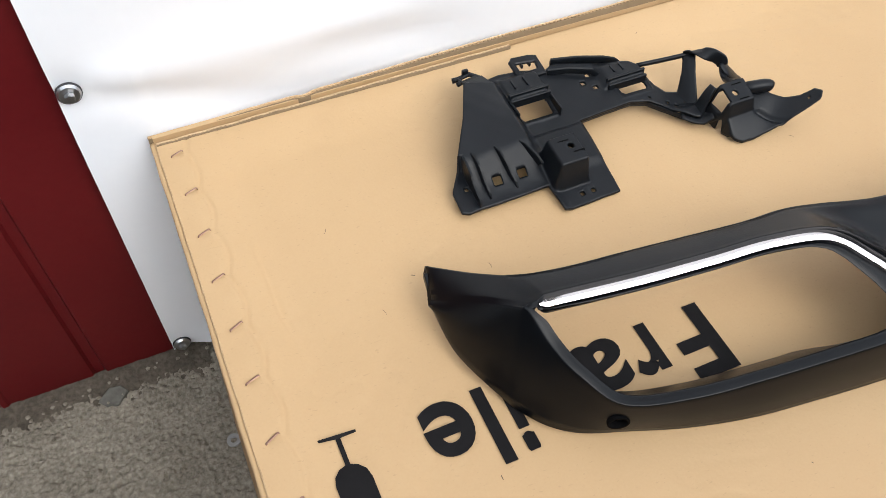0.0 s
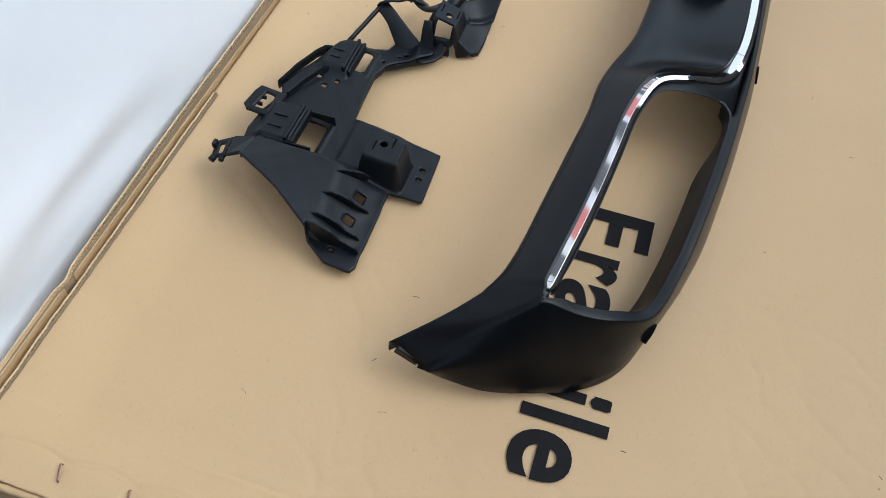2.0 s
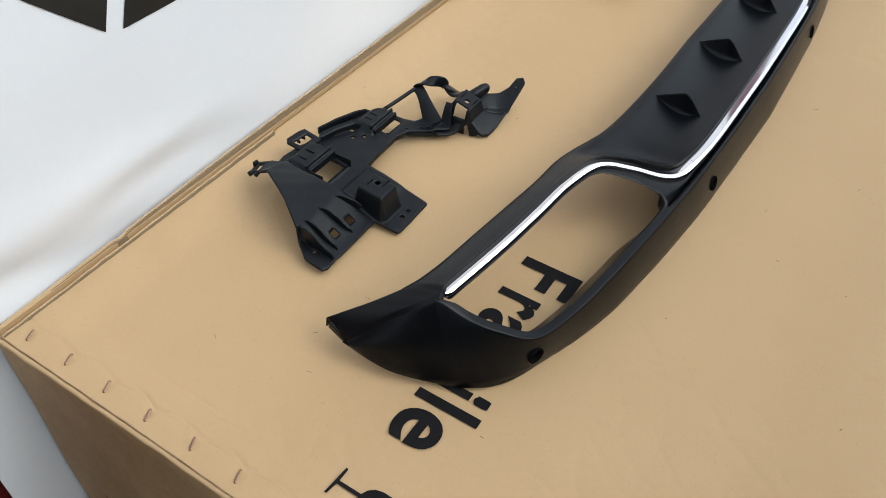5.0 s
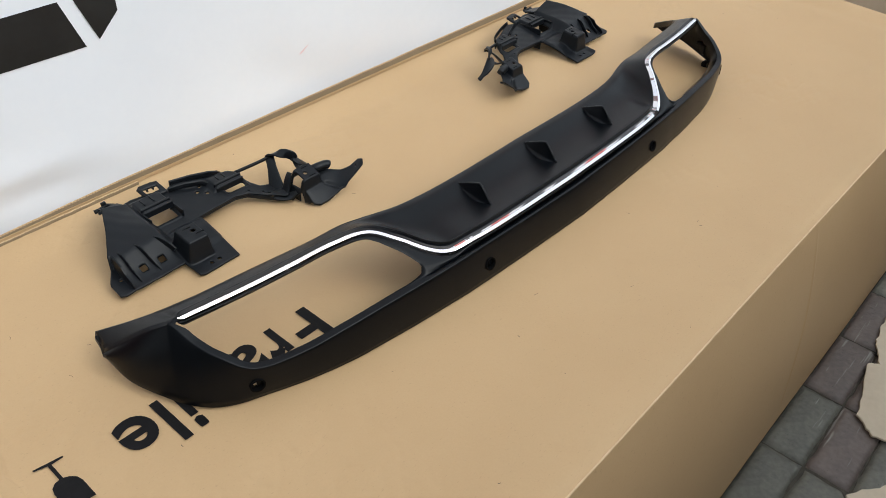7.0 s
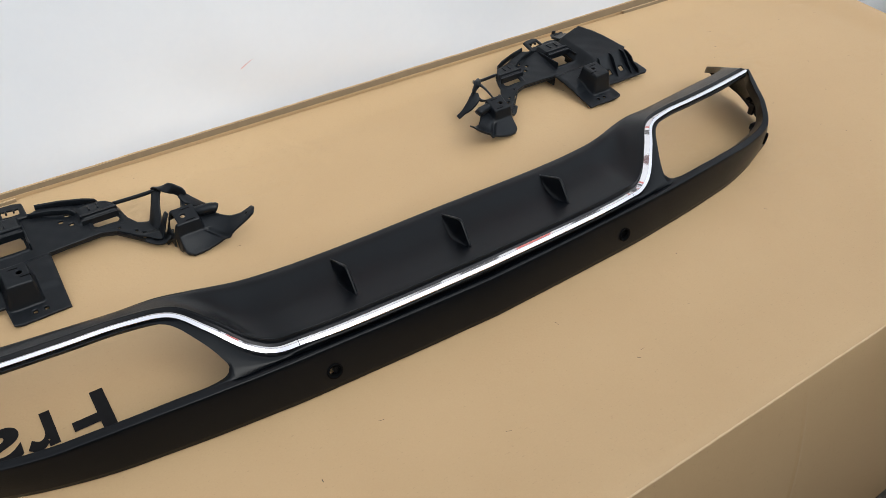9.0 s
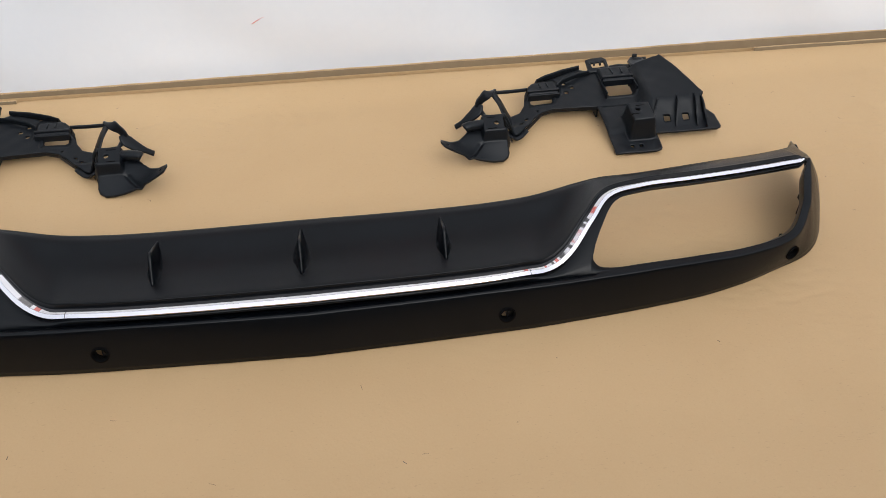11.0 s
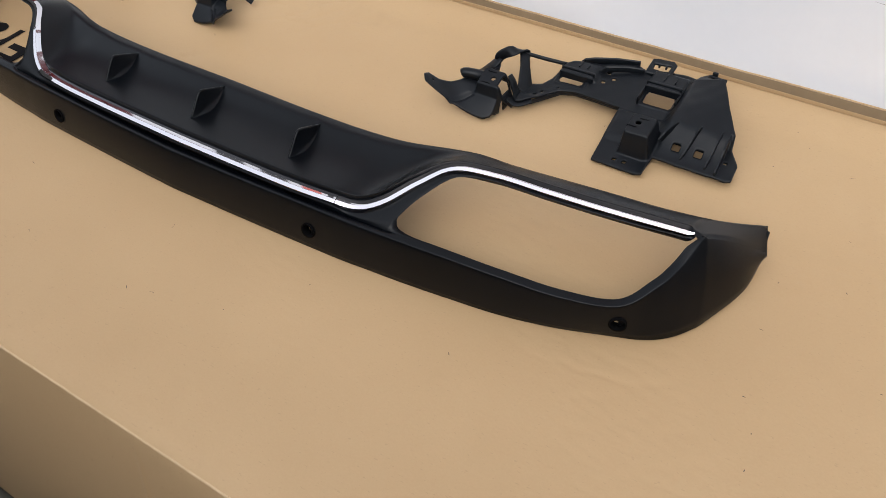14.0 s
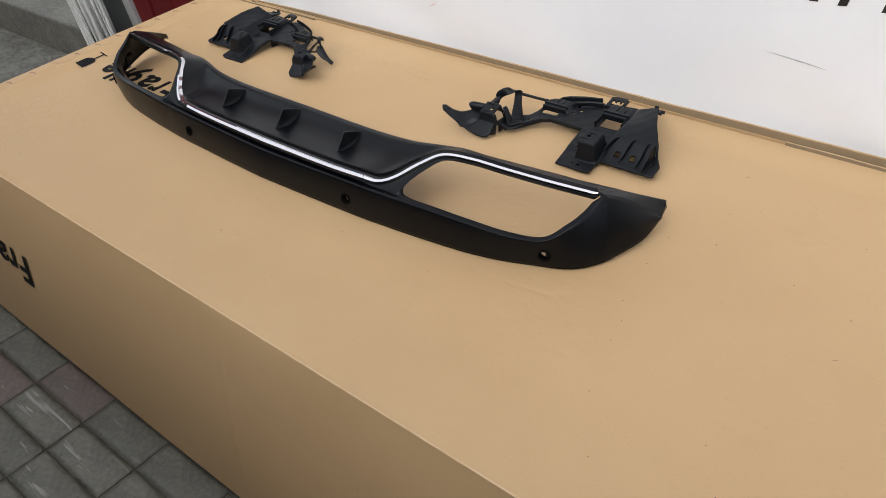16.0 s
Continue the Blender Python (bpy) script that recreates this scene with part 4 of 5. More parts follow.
cut_me = bpy.data.meshes.new("cut")
cut.to_mesh(cut_me)
cut.free()
cut_ob = new("cut", cut_me)
hole = body.modifiers.new("holes", "BOOLEAN")
hole.operation, hole.object, hole.solver = "DIFFERENCE", cut_ob, "EXACT"
bpy.context.view_layer.update()
done_mesh = bpy.data.meshes.new_from_object(body.evaluated_get(bpy.context.evaluated_depsgraph_get()))
body.modifiers.clear()
body.data = done_mesh
done_mesh.name = "body"
bpy.data.objects.remove(cut_ob)
bpy.data.meshes.remove(cut_me)
soft = body.modifiers.new("weights", "WEIGHTED_NORMAL")
soft.keep_sharp = True
for cb, p, n, r in cutters:
    cb.free()
    # A moulded sensor socket behind each hole, coloured near-black for the shade inside.
    sb = bmesh.new()
    m = Matrix.Translation(p) @ n.to_track_quat("Z", "Y").to_matrix().to_4x4()
    prof = [(r + 0.0004, 0.0006), (r - 0.0016, 0.0006), (r - 0.0020, -0.004), (r - 0.0020, -0.010), (r + 0.0004, -0.010)]
    ringv = [[sb.verts.new(m @ Vector((a * math.cos(2 * math.pi * k / 24), a * math.sin(2 * math.pi * k / 24), b))) for k in range(24)] for a, b in prof]
    for a, b in zip(ringv, ringv[1:] + ringv[:1]):
        for k in range(24):
            sb.faces.new((a[k], a[(k + 1) % 24], b[(k + 1) % 24], b[k]))
    bmesh.ops.recalc_face_normals(sb, faces=sb.faces[:])
    add("sensor_socket", sb, HOLE_SHADE, bumper, "round black parking sensor socket", True)
    clip = box_bm(-0.0035, 0.0035, -0.0045, 0.0045, -0.014, -0.005, 0.001)
    clip.transform(m @ Matrix.Translation((0.004, -0.002, 0)))
    add("socket_clip", clip, PLASTIC, bumper)


# Chrome trim in three lengths along the leading line.
def trim_part(path, name, width, profile, mat, label):
    bm = bmesh.new()
    rings = []
    for i, p in enumerate(path):
        d = path[min(i + 1, len(path) - 1)] - path[max(i - 1, 0)]
        d = d / np.linalg.norm(d)
        across = np.cross(np.array([0, -0.42, 0.9]), d)
        across /= np.linalg.norm(across)
        up = np.cross(d, across)
        if up[2] < 0:
            up = -up
        w = width * trim_width(abs(p[0] - CX))
        steep = 0.0016 * smooth(0.33, 0.40, abs(p[0] - CX))
        rings.append([p + across * a * w + up * (b - (steep if 0.5 < a and b > -0.002 else 0.0)) for a, b in profile])
    # Each facet has its own corners, so that it stays flat across and smooth along.
    n = len(profile)
    for k in range(n):
        pairs = [(bm.verts.new(ring[k]), bm.verts.new(ring[(k + 1) % n])) for ring in rings]
        for a, b in zip(pairs, pairs[1:]):
            bm.faces.new((a[0], b[0], b[1], a[1]))
    bm.faces.new([bm.verts.new(p) for p in rings[0]])
    bm.faces.new([bm.verts.new(p) for p in rings[-1][::-1]])
    return add(name, bm, mat, bumper, label, True)


fine = spline(TRIM[:15], 12)
whole = np.array([[CX - p[0], p[1], p[2]] for p in fine[:0:-1]] + [[CX + p[0], p[1], p[2]] for p in fine])
PROFILE = [(-1.0, -0.003), (-1.0, 0.0020), (-0.94, 0.0030), (-0.24, 0.0036), (-0.205, 0.0032), (-0.17, 0.0032), (-0.135, 0.0036), (0.94, 0.0002), (1.0, -0.0005), (1.0, -0.003)]
lengths = ((-0.641, -0.2584), (-0.2578, 0.2578), (0.2584, 0.641))
for a, b in lengths:
    us = whole[:, 0] - CX
    ends = [np.array([CX + e, np.interp(e, us, whole[:, 1]), np.interp(e, us, whole[:, 2])]) for e in (a, b)]
    seg = np.array(([ends[0]] if a > -0.6 else []) + [p for p in whole if a + 0.001 < p[0] - CX < b - 0.001] + ([ends[1]] if b < 0.6 else []))
    trim_part(seg, "chrome_trim", 0.0052, PROFILE, CHROME, "bright chrome trim strip")


# Three raised fins on the scooped panel.
def fin(x, name="fin"):
    ridge = [(-.4520, .0722), (-.4570, .0745), (-.4640, .0782), (-.4720, .0823), (-.4800, .0862), (-.4870, .0895), (-.4920, .0912), (-.4955, .0910), (-.4990, .0882), (-.5050, .0808), (-.5110, .0733), (-.5170, .0660), (-.5215, .0605)]
    bm = bmesh.new()
    rings = []
    for y, z in ridge:
        f = max(0.0, min(1.0, (y + 0.5445) / 0.108))
        base = 0.0625 + 0.0100 * f - 0.0062 * math.sin(math.pi * min(f / 0.86, 1.0) ** 1.25) - 0.001
        z = max(base + 0.0005, base + 0.97 * (z - base))
        high = max(0.0, z - base)
        top = 0.0010 + 0.0009 * smooth(-0.462, -0.486, y) - 0.0006 * smooth(-0.498, -0.524, y)
        half = ((top * 0.5, z), (top + 0.0004, z - 0.0016), (top + 0.0008 + 0.07 * high, base + 0.30 * high), (top + 0.0022 + 0.16 * high, base + 0.08 * high),
                (top + 0.0060 + 0.20 * high, base + 0.0004), (top + 0.013 + 0.2 * high, base - 0.0015))
        rings.append([bm.verts.new((x - dx, y, dz)) for dx, dz in half[::-1]] + [bm.verts.new((x + dx, y, dz)) for dx, dz in half])
    for a, b in zip(rings, rings[1:]):
        for k in range(11):
            bm.faces.new((a[k], a[k + 1], b[k + 1], b[k]))
    bm.faces.new(rings[0])
    bm.faces.new(rings[-1][::-1])
    bmesh.ops.recalc_face_normals(bm, faces=bm.faces[:])
    ob = add(name, bm, PLASTIC, bumper, "raised tapering fin", True)
    ob.modifiers.new("weights", "WEIGHTED_NORMAL")
    return ob


for x in (0.7385, 0.9050, 1.0715):
    fin(x)

# Small moulded clips on the hidden side that show through the openings and at the ends.
for side in (-1, 1):
    for u, y, z, w, h in ((0.598, -0.492, 0.026, 0.004, 0.012), (0.606, -0.489, 0.022, 0.003, 0.008), (0.640, -0.452, 0.036, 0.005, 0.020), (0.645, -0.440, 0.046, 0.010, 0.006)):
        hk = box_bm(CX + side * u - w / 2, CX + side * u + w / 2, y - 0.004, y + 0.006, z - h / 2 - 0.008, z + h / 2 - 0.008, 0.001)
        add("clip", hk, PLASTIC, bumper)
    for u, y in ((0.652, -0.460),):
        tb_ = box_bm(CX + side * u - 0.009, CX + side * u + 0.007, y - 0.006, y + 0.006, -0.0105, 0.000, 0.0015)
        add("lug", tb_, PLASTIC, bumper)
    # A blunt tooth under the pointed corner of the end.
    tooth = box_bm(-0.0022, 0.0022, -0.011, 0.011, -0.0050, 0.0050, 0.0012)
    tooth.transform(Matrix.Translation((CX + side * 0.6975, -0.3205, 0.0190)) @ Matrix.Rotation(side * radians(6), 4, "Z") @ Matrix.Rotation(radians(20), 4, "X"))
    add("end_tooth", tooth, PLASTIC, bumper, "blunt fixing tooth at the end")


# ---------------------------------------------------------------- the two mounting brackets
def soft(a, b, v):
    v = np.clip((v - a) / (b - a), 0.0, 1.0)
    return v * v * (3 - 2 * v)


def inside(poly, px, py):
    """Which of the places lie within a closed outline."""
    hit = np.zeros(px.shape, bool)
    for (x0, y0), (x1, y1) in zip(poly, poly[1:] + poly[:1]):
        crosses = (y0 > py) != (y1 > py)
        with np.errstate(divide="ignore", invalid="ignore"):
            hit ^= crosses & (px < (x1 - x0) * (py - y0) / (y1 - y0 + 1e-12) + x0)
    return hit


def pulled(poly_list, pts, reach):
    """Places drawn on to the nearest outline, where it lies within reach."""
    best = np.full(len(pts), 1e9)
    out = pts.copy()
    for poly in poly_list:
        for a, b in zip(poly, poly[1:] + poly[:1]):
            a, b = np.array(a), np.array(b)
            w = b - a
            s = np.clip(((pts - a) @ w) / max(w @ w, 1e-12), 0, 1)[:, None]
            q = a + s * w
            d = np.linalg.norm(pts - q, axis=1)
            near = d < best
            best[near] = d[near]
            out[near] = q[near]
    far_off = best > reach
    out[far_off] = pts[far_off]
    return out


def moulded(name, outline, holes, height, step=0.00125, thick=0.0030):
    """A moulded sheet with rounded relief: height(x, y) over an outline with real openings."""
    x0, x1 = min(p[0] for p in outline) - step, max(p[0] for p in outline) + step
    y0, y1 = min(p[1] for p in outline) - step, max(p[1] for p in outline) + step
    gx, gy = np.meshgrid(np.arange(x0, x1 + step, step), np.arange(y0, y1 + step, step))
    keep = inside(outline, gx, gy)
    for h in holes:
        keep &= ~inside(h, gx, gy)
    cell = keep[:-1, :-1] & keep[1:, :-1] & keep[:-1, 1:] & keep[1:, 1:]
    used = np.zeros(keep.shape, bool)
    full = np.zeros(keep.shape, int)
    for dj, di in ((0, 0), (1, 0), (0, 1), (1, 1)):
        sl = (slice(dj, dj + cell.shape[0]), slice(di, di + cell.shape[1]))
        used[sl] |= cell
        full[sl] += cell
    rim_at = used & (full < 4)
    pts = np.stack([gx, gy], -1)
    pts[rim_at] = pulled([outline, *holes], pts[rim_at], step * 1.5)
    z = height(pts[..., 0], pts[..., 1])
    index = -np.ones(keep.shape, int)
    index[used] = np.arange(used.sum())
    top = np.column_stack([pts[used], z[used]])
    n = len(top)
    verts = np.vstack([top, top - np.array([0, 0, thick])])
    j, i = np.nonzero(cell)
    a, b, c, d = index[j, i], index[j, i + 1], index[j + 1, i + 1], index[j + 1, i]
    quads = np.column_stack([a, b, c, d])
    faces = quads.tolist() + (quads[:, ::-1] + n).tolist()
    pad = np.pad(cell, 1)
    for dj, di, p, q in ((-1, 0, b, a), (1, 0, d, c), (0, -1, a, d), (0, 1, c, b)):
        open_side = ~pad[j + 1 + dj, i + 1 + di]
        faces += np.column_stack([p[open_side], q[open_side], q[open_side] + n, p[open_side] + n]).tolist()
    me = bpy.data.meshes.new(name)
    me.from_pydata(verts.tolist(), [], faces)
    bm = bmesh.new()
    bm.from_mesh(me)
    bpy.data.meshes.remove(me)
    bmesh.ops.recalc_face_normals(bm, faces=bm.faces[:])
    return bm


def swell(x, y, x0, x1, y0, y1, rx0, rx1, ry0, ry1):
    """A raised pad with its own slope on each side, from 0 to 1."""
    return soft(x0, x0 + rx0, x) * soft(-x1, -x1 + rx1, -x) * soft(y0, y0 + ry0, y) * soft(-y1, -y1 + ry1, -y)


def oblong(x0, x1, y0, y1, r=0.0012):
    return [(x0 + r, y0), (x1 - r, y0), (x1, y0 + r), (x1, y1 - r), (x1 - r, y1), (x0 + r, y1), (x0, y1 - r), (x0, y0 + r)]


def disc(x, y, r, n=14):
    return [(x + r * math.cos(2 * math.pi * k / n), y + r * math.sin(2 * math.pi * k / n)) for k in range(n)]


WEB_LINE = [(.2925, -.2370), (.2850, -.2335), (.2860, -.2070), (.3020, -.1830), (.3235, -.1480), (.3465, -.0995), (.366, -.0975), (.372, -.083), (.400, -.079), (.430, -.082),
            (.458, -.090), (.471, -.084), (.502, -.094), (.536, -.107), (.556, -.116), (.569, -.131), (.574, -.150), (.583, -.162), (.599, -.1655), (.6090, -.176), (.6120, -.188), (.6080, -.200),
            (.6005, -.2125), (.595, -.2105), (.577, -.194), (.566, -.181), (.552, -.1715), (.532, -.1655), (.499, -.1670), (.4625, -.1690), (.4600, -.2665), (.3900, -.2690),
            (.3880, -.2345), (.352, -.2360), (.316, -.2365), (.3075, -.2360)]
WEB_HOLES = [oblong(.3985, .4390, -.1500, -.1275, .003), oblong(.5278, .5632, -.1540, -.1395, .004)] + [oblong(*r) for r in (
    (.4988, .5048, -.1162, -.1102), (.4881, .4941, -.1258, -.1198), (.4997, .5057, -.1359, -.1299), (.5740, .5784, -.1802, -.1756), (.5817, .5873, -.1870, -.1815),
    (.5546, .5584, -.1688, -.1650), (.3305, .3412, -.2180, -.2090), (.3600, .3708, -.2180, -.2090), (.2990, .3042, -.2112, -.2060), (.4158, .4212, -.2585, -.2530),
    (.4293, .4347, -.2585, -.2530))] + [disc(.4182, -.2195, .0040)]


def web_height(x, y):
    z = .0175 + (y + .187) * .17 - .008 * soft(.55, .60, x)
    foot = .0185 + (y + .187) * .205
    w = soft(-.199, -.181, y)
    z = z * w + foot * (1 - w)
    z = z + .0038 * swell(x, y, .386, .466, -.232, -.170, .012, .010, .014, .008)
    fall = sum(np.interp(y + o, [-.237, -.228, -.215, -.205, -.190, -.150, -.095], [.0085, .0105, .0170, .0250, .0382, .0500, .0620]) for o in (-.004, -.002, 0, .002, .004)) / 5
    blade = fall - .34 * (x - .3465) * soft(-.190, -.100, y)
    m = (1 - soft(.382, .402, x)) * (1 - soft(-.1005, -.0935, y))
    z = blade * m + z * (1 - m)
    tab = .0125 + (y + .21) * .15
    z = np.where((x < .3068) & (y < -.1845), tab, z)
    m = swell(x, y, .3900, .4350, -.2465, -.1975, .0085, .0065, .0075, .0075)
    z = (.0460 + (y + .205) * .13) * m + z * (1 - m)
    m = swell(x, y, .3905, .4460, -.1292, -.0840, .006, .006, .0025, .012)
    z = (.0405 + .04 * (y + .11)) * m + z * (1 - m)
    m = swell(x, y, .5080, .5720, -.1415, -.0990, .013, .010, .0030, .016)
    z = (.0350 + .06 * (y + .12)) * m + z * (1 - m)
    for x0, x1, y0, y1, up in ((.3985, .4390, -.1500, -.1275, .0020), (.5278, .5632, -.1540, -.1395, .0012)):
        d = np.hypot(np.maximum(0, np.maximum(x0 - x, x - x1)), np.maximum(0, np.maximum(y0 - y, y - y1)))
        z = z + up * np.exp(-((d - .0042) / .0013) ** 2) * (y < y1)
    return z + .00025 * np.sin(x * 190) * np.sin(y * 230)


ARM_LINE = [(.6045, -.2125), (.6150, -.2330), (.6165, -.2450), (.6200, -.2530), (.6280, -.2580), (.6420, -.2595), (.6580, -.2595), (.6740, -.2605), (.6900, -.2625), (.7050, -.2640),
            (.7170, -.2650), (.7215, -.2590), (.7200, -.2490), (.7060, -.2450), (.6920, -.2370), (.6815, -.2270), (.6700, -.2130), (.6560, -.2010), (.6480, -.1960), (.6180, -.1950), (.6090, -.1890)]
ARM_HOLES = [[(.6136, -.2070), (.6212, -.2095), (.6222, -.2276), (.6148, -.2258)], disc(.6325, -.2185, .0036), disc(.7100, -.2545, .0016)]
ARM_POINTS = [(.6165, -.245, .012), (.62, -.253, .006), (.628, -.258, .0035), (.642, -.2595, .005), (.658, -.2595, .009), (.674, -.2605, .016), (.69, -.2625, .026), (.705, -.264, .036),
              (.717, -.265, .045), (.7215, -.259, .049), (.72, -.249, .045), (.706, -.245, .036), (.692, -.237, .031), (.68, -.228, .031), (.67, -.213, .034), (.656, -.201, .034),
              (.64, -.198, .034), (.62, -.198, .032), (.62, -.234, .022), (.652, -.239, .020), (.672, -.246, .019), (.635, -.242, .017)]
_p = np.array(ARM_POINTS)


def _kernel(r):
    return np.where(r > 1e-9, r * r * np.log(np.maximum(r, 1e-9)), 0.0)


_k = np.zeros((len(_p) + 3, len(_p) + 3))
_k[:len(_p), :len(_p)] = _kernel(np.linalg.norm(_p[:, None, :2] - _p[None, :, :2], axis=2) * 20)
_k[:len(_p), len(_p)], _k[:len(_p), len(_p) + 1:] = 1, _p[:, :2]
_k[len(_p):, :len(_p)] = _k[:len(_p), len(_p):].T
_weights = np.linalg.solve(_k, np.concatenate([_p[:, 2], np.zeros(3)]))


def arm_height(x, y):
    """The arm's apron: a smooth sheet through its leading places, with the raised box and its sloping side on it."""
    z = _weights[-3] + _weights[-2] * x + _weights[-1] * y
    for (px, py, _), w in zip(ARM_POINTS, _weights):
        z = z + w * _kernel(np.hypot(x - px, y - py) * 20)
    z = z - .004 * np.exp(-(((x - .664) * .75 + (y + .243) * .66) / .0030) ** 2) * (y < -.235)
    m = np.clip((x - .6060) / .0150, 0, 1) * soft(-.6560, -.6515, -x) * soft(-.2350, -.2300, y) * soft(.2000, .2050, -y)
    side = soft(.6190, .6150, x)
    low = z * (1 - side) + .003 * side
    return (.0478 + (y + .2055) * .34) * m + low * (1 - m)


def bracket(mirror, label):
    """A moulded bracket; mirror turns it over for the other side."""
    def m(p):
        return (2 * 0.9092 - p[0], *p[1:]) if mirror else p
    th = thing("mounting_bracket", m((0.45, -0.2, 0.0)), label, "bracket", "bumper brackets")

    def put(name, bm, label="", smooth=False, parent=None):
        for v in bm.verts:
            if mirror:
                dx, dy = v.co.x - 0.66, v.co.y + 0.235
                v.co += Vector((0.030 * dy, -0.030 * dx, -0.0060))
            else:
                v.co += Vector((-0.0012, -0.0026, -0.0105))
        if mirror:
            for v in bm.verts:
                v.co.x = 2 * 0.9092 - v.co.x
            bmesh.ops.reverse_faces(bm, faces=bm.faces[:])
        ob = add(name, bm, BRACKET, parent or th, label, smooth)
        return ob

    web = put("web", moulded("web", WEB_LINE, WEB_HOLES, web_height), "one-piece moulded plate with slots and a raised socket", True)
    arm = put("arm", moulded("arm", ARM_LINE, ARM_HOLES, arm_height, 0.0010), "curved arm with a raised box and a beak", True)
    # Downstand along the plate's edges.
    put("edge_flange", rod_bm([(.463, -.1680, .0165), (.499, -.1655, .0165), (.532, -.1645, .0165), (.551, -.1700, .0150), (.575, -.1920, .0095), (.593, -.2075, .0055)], 0.0014, 6, 2.6), parent=web)
    put("edge_flange", rod_bm([(.372, -.083, .026), (.400, -.080, .026), (.430, -.083, .026), (.458, -.090, .025), (.502, -.095, .023), (.556, -.116, .020)], 0.0016, 6, 4.0), parent=web)
    # Slim curved ribs from the blade over the strip; the end one closes the tab's step.
    for x0, x1, top, yb, half in ((.3170, .3215, .0415, -.2290, .0012), (.3440, .3545, .0415, -.2265, .0012), (.3730, .3880, .0400, -.2140, .0012), (.3068, .3072, .0390, -.2340, .0013)):
        r = bmesh.new()
        side_v = [(-.1830, .0300), (-.1830, .0398), (-.1880, top - .0006), (-.1940, top), (-.2020, top - .0030), (-.2090, .0330), (-.2160, .0250), (yb + .003, .0180), (yb, .0135), (yb - .001, .0080), (-.200, .0100)]

        def at(y):
            return x0 + (x1 - x0) * max(0.0, (y + .183) / (yb + .183)) ** 1.3
        a = [r.verts.new((at(y) - half, y, z)) for y, z in side_v]
        b = [r.verts.new((at(y) + half, y, z)) for y, z in side_v]
        r.faces.new(a)
        r.faces.new(b[::-1])
        for i in range(len(a)):
            r.faces.new((a[i], b[i], b[(i + 1) % len(a)], a[(i + 1) % len(a)]))
        bmesh.ops.recalc_face_normals(r, faces=r.faces[:])
        bmesh.ops.bevel(r, geom=r.edges[:], offset=0.0005, segments=2, affect="EDGES")
        put("rib", r)
    # Near-black bars painted as the shade of slots in the socket's top and side, and in the arm's top.
    for x, y in ((.4125, -.2115), (.4235, -.2285)):
        z = float(web_height(np.array(x), np.array(y)))
        put("socket_slot", box_bm(x - .0065, x + .0065, y - 0.0008, y + 0.0008, z - .0020, z + .00025), "near-black bar painted as the shade of a slot in the socket's top", parent=web).data.materials[0] = HOLE_SHADE
    for x, y in ((.6390, -.2090), (.6400, -.2275)):
        z = float(arm_height(np.array(x), np.array(y)))
        put("arm_slot", box_bm(x - .0065, x + .0065, y - 0.0007, y + 0.0007, z - .0020, z + .00025), "near-black bar painted as the shade of a slot in the arm's top", parent=arm).data.materials[0] = HOLE_SHADE
    # Double lips over the two larger openings, and pressed marks on the pads behind them.
    for y, z in ((-.1292, .0400), (-.1225, .0432)):
        put("bridge_lip", box_bm(.3930, .4435, y - 0.0019, y + 0.0019, .0290, z, 0.0013, 3))
    for y, z in ((-.1412, .0330), (-.1350, .0372)):
        put("hood_lip", box_bm(.5150, .5660, y - 0.0019, y + 0.0019, .0220, z, 0.0013, 3))
    for x in (.4070, .4230):
        put("bridge_mark", box_bm(x - 0.0011, x + 0.0011, -.1130, -.0985, .0390, .0423, 0.0007))
    for x in (.5310, .5430):
        put("hood_mark", box_bm(x - 0.0011, x + 0.0011, -.1260, -.1140, .0330, .0362, 0.0007))
    put("cheek", box_bm(.4425, .4450, -.1560, -.1000, .018, .0350, 0.001))
    put("cheek", box_bm(.3920, .3945, -.1500, -.1000, .018, .0380, 0.001))
    # Upstanding loop on the rear edge.
    loop = plate_bm([(.4205, -.0960, .0370), (.4565, -.0970, .0370), (.4555, -.0690, .0425), (.4460, -.0655, .0425), (.4260, -.0625, .0415), (.4200, -.0680, .0410)],
                    [[(.4265, -.0885, .0395), (.4480, -.0880, .0395), (.4490, -.0775, .0415), (.4262, -.0735, .0410)]], 0.0045, 0.0012)
    put("loop", loop)
    for x in (.4325, .4425):
        put("loop_peg", box_bm(x - 0.0012, x + 0.0012, -.0800, -.0745, .0360, .0405, 0.0005))
    # Two long walls on the rear edge.
    put("rear_rib", rod_bm([(.4688, -.0815, .0350), (.5000, -.0885, .0345), (.5300, -.0980, .0325), (.5430, -.1028, .0300), (.5470, -.1090, .0280)], 0.0017, 8, 3.6))
    put("rear_rib", rod_bm([(.4567, -.0974, .0360), (.4800, -.1050, .0375), (.5056, -.1153, .0360), (.5120, -.1180, .0300)], 0.0015, 8, 3.2))
    # Clip on the blade's rear corner.
    put("corner_arm", plate_bm([(.3600, -.1010, .0500), (.3870, -.0960, .0430), (.3840, -.0720, .0370), (.3560, -.0760, .0390)], (), 0.005, 0.0015))
    put("corner_clip", plate_bm([(.3540, -.0610, .0340), (.3740, -.0570, .0340), (.3840, -.0720, .0360), (.3560, -.0760, .0370)],
                                [[(.3590, -.0660, .0348), (.3715, -.0630, .0348), (.3740, -.0680, .0354), (.3600, -.0705, .0358)]], 0.005, 0.0013))
    put("corner_lug", box_bm(.3640, .3720, -.0615, -.0570, .0320, .0395, 0.0014))
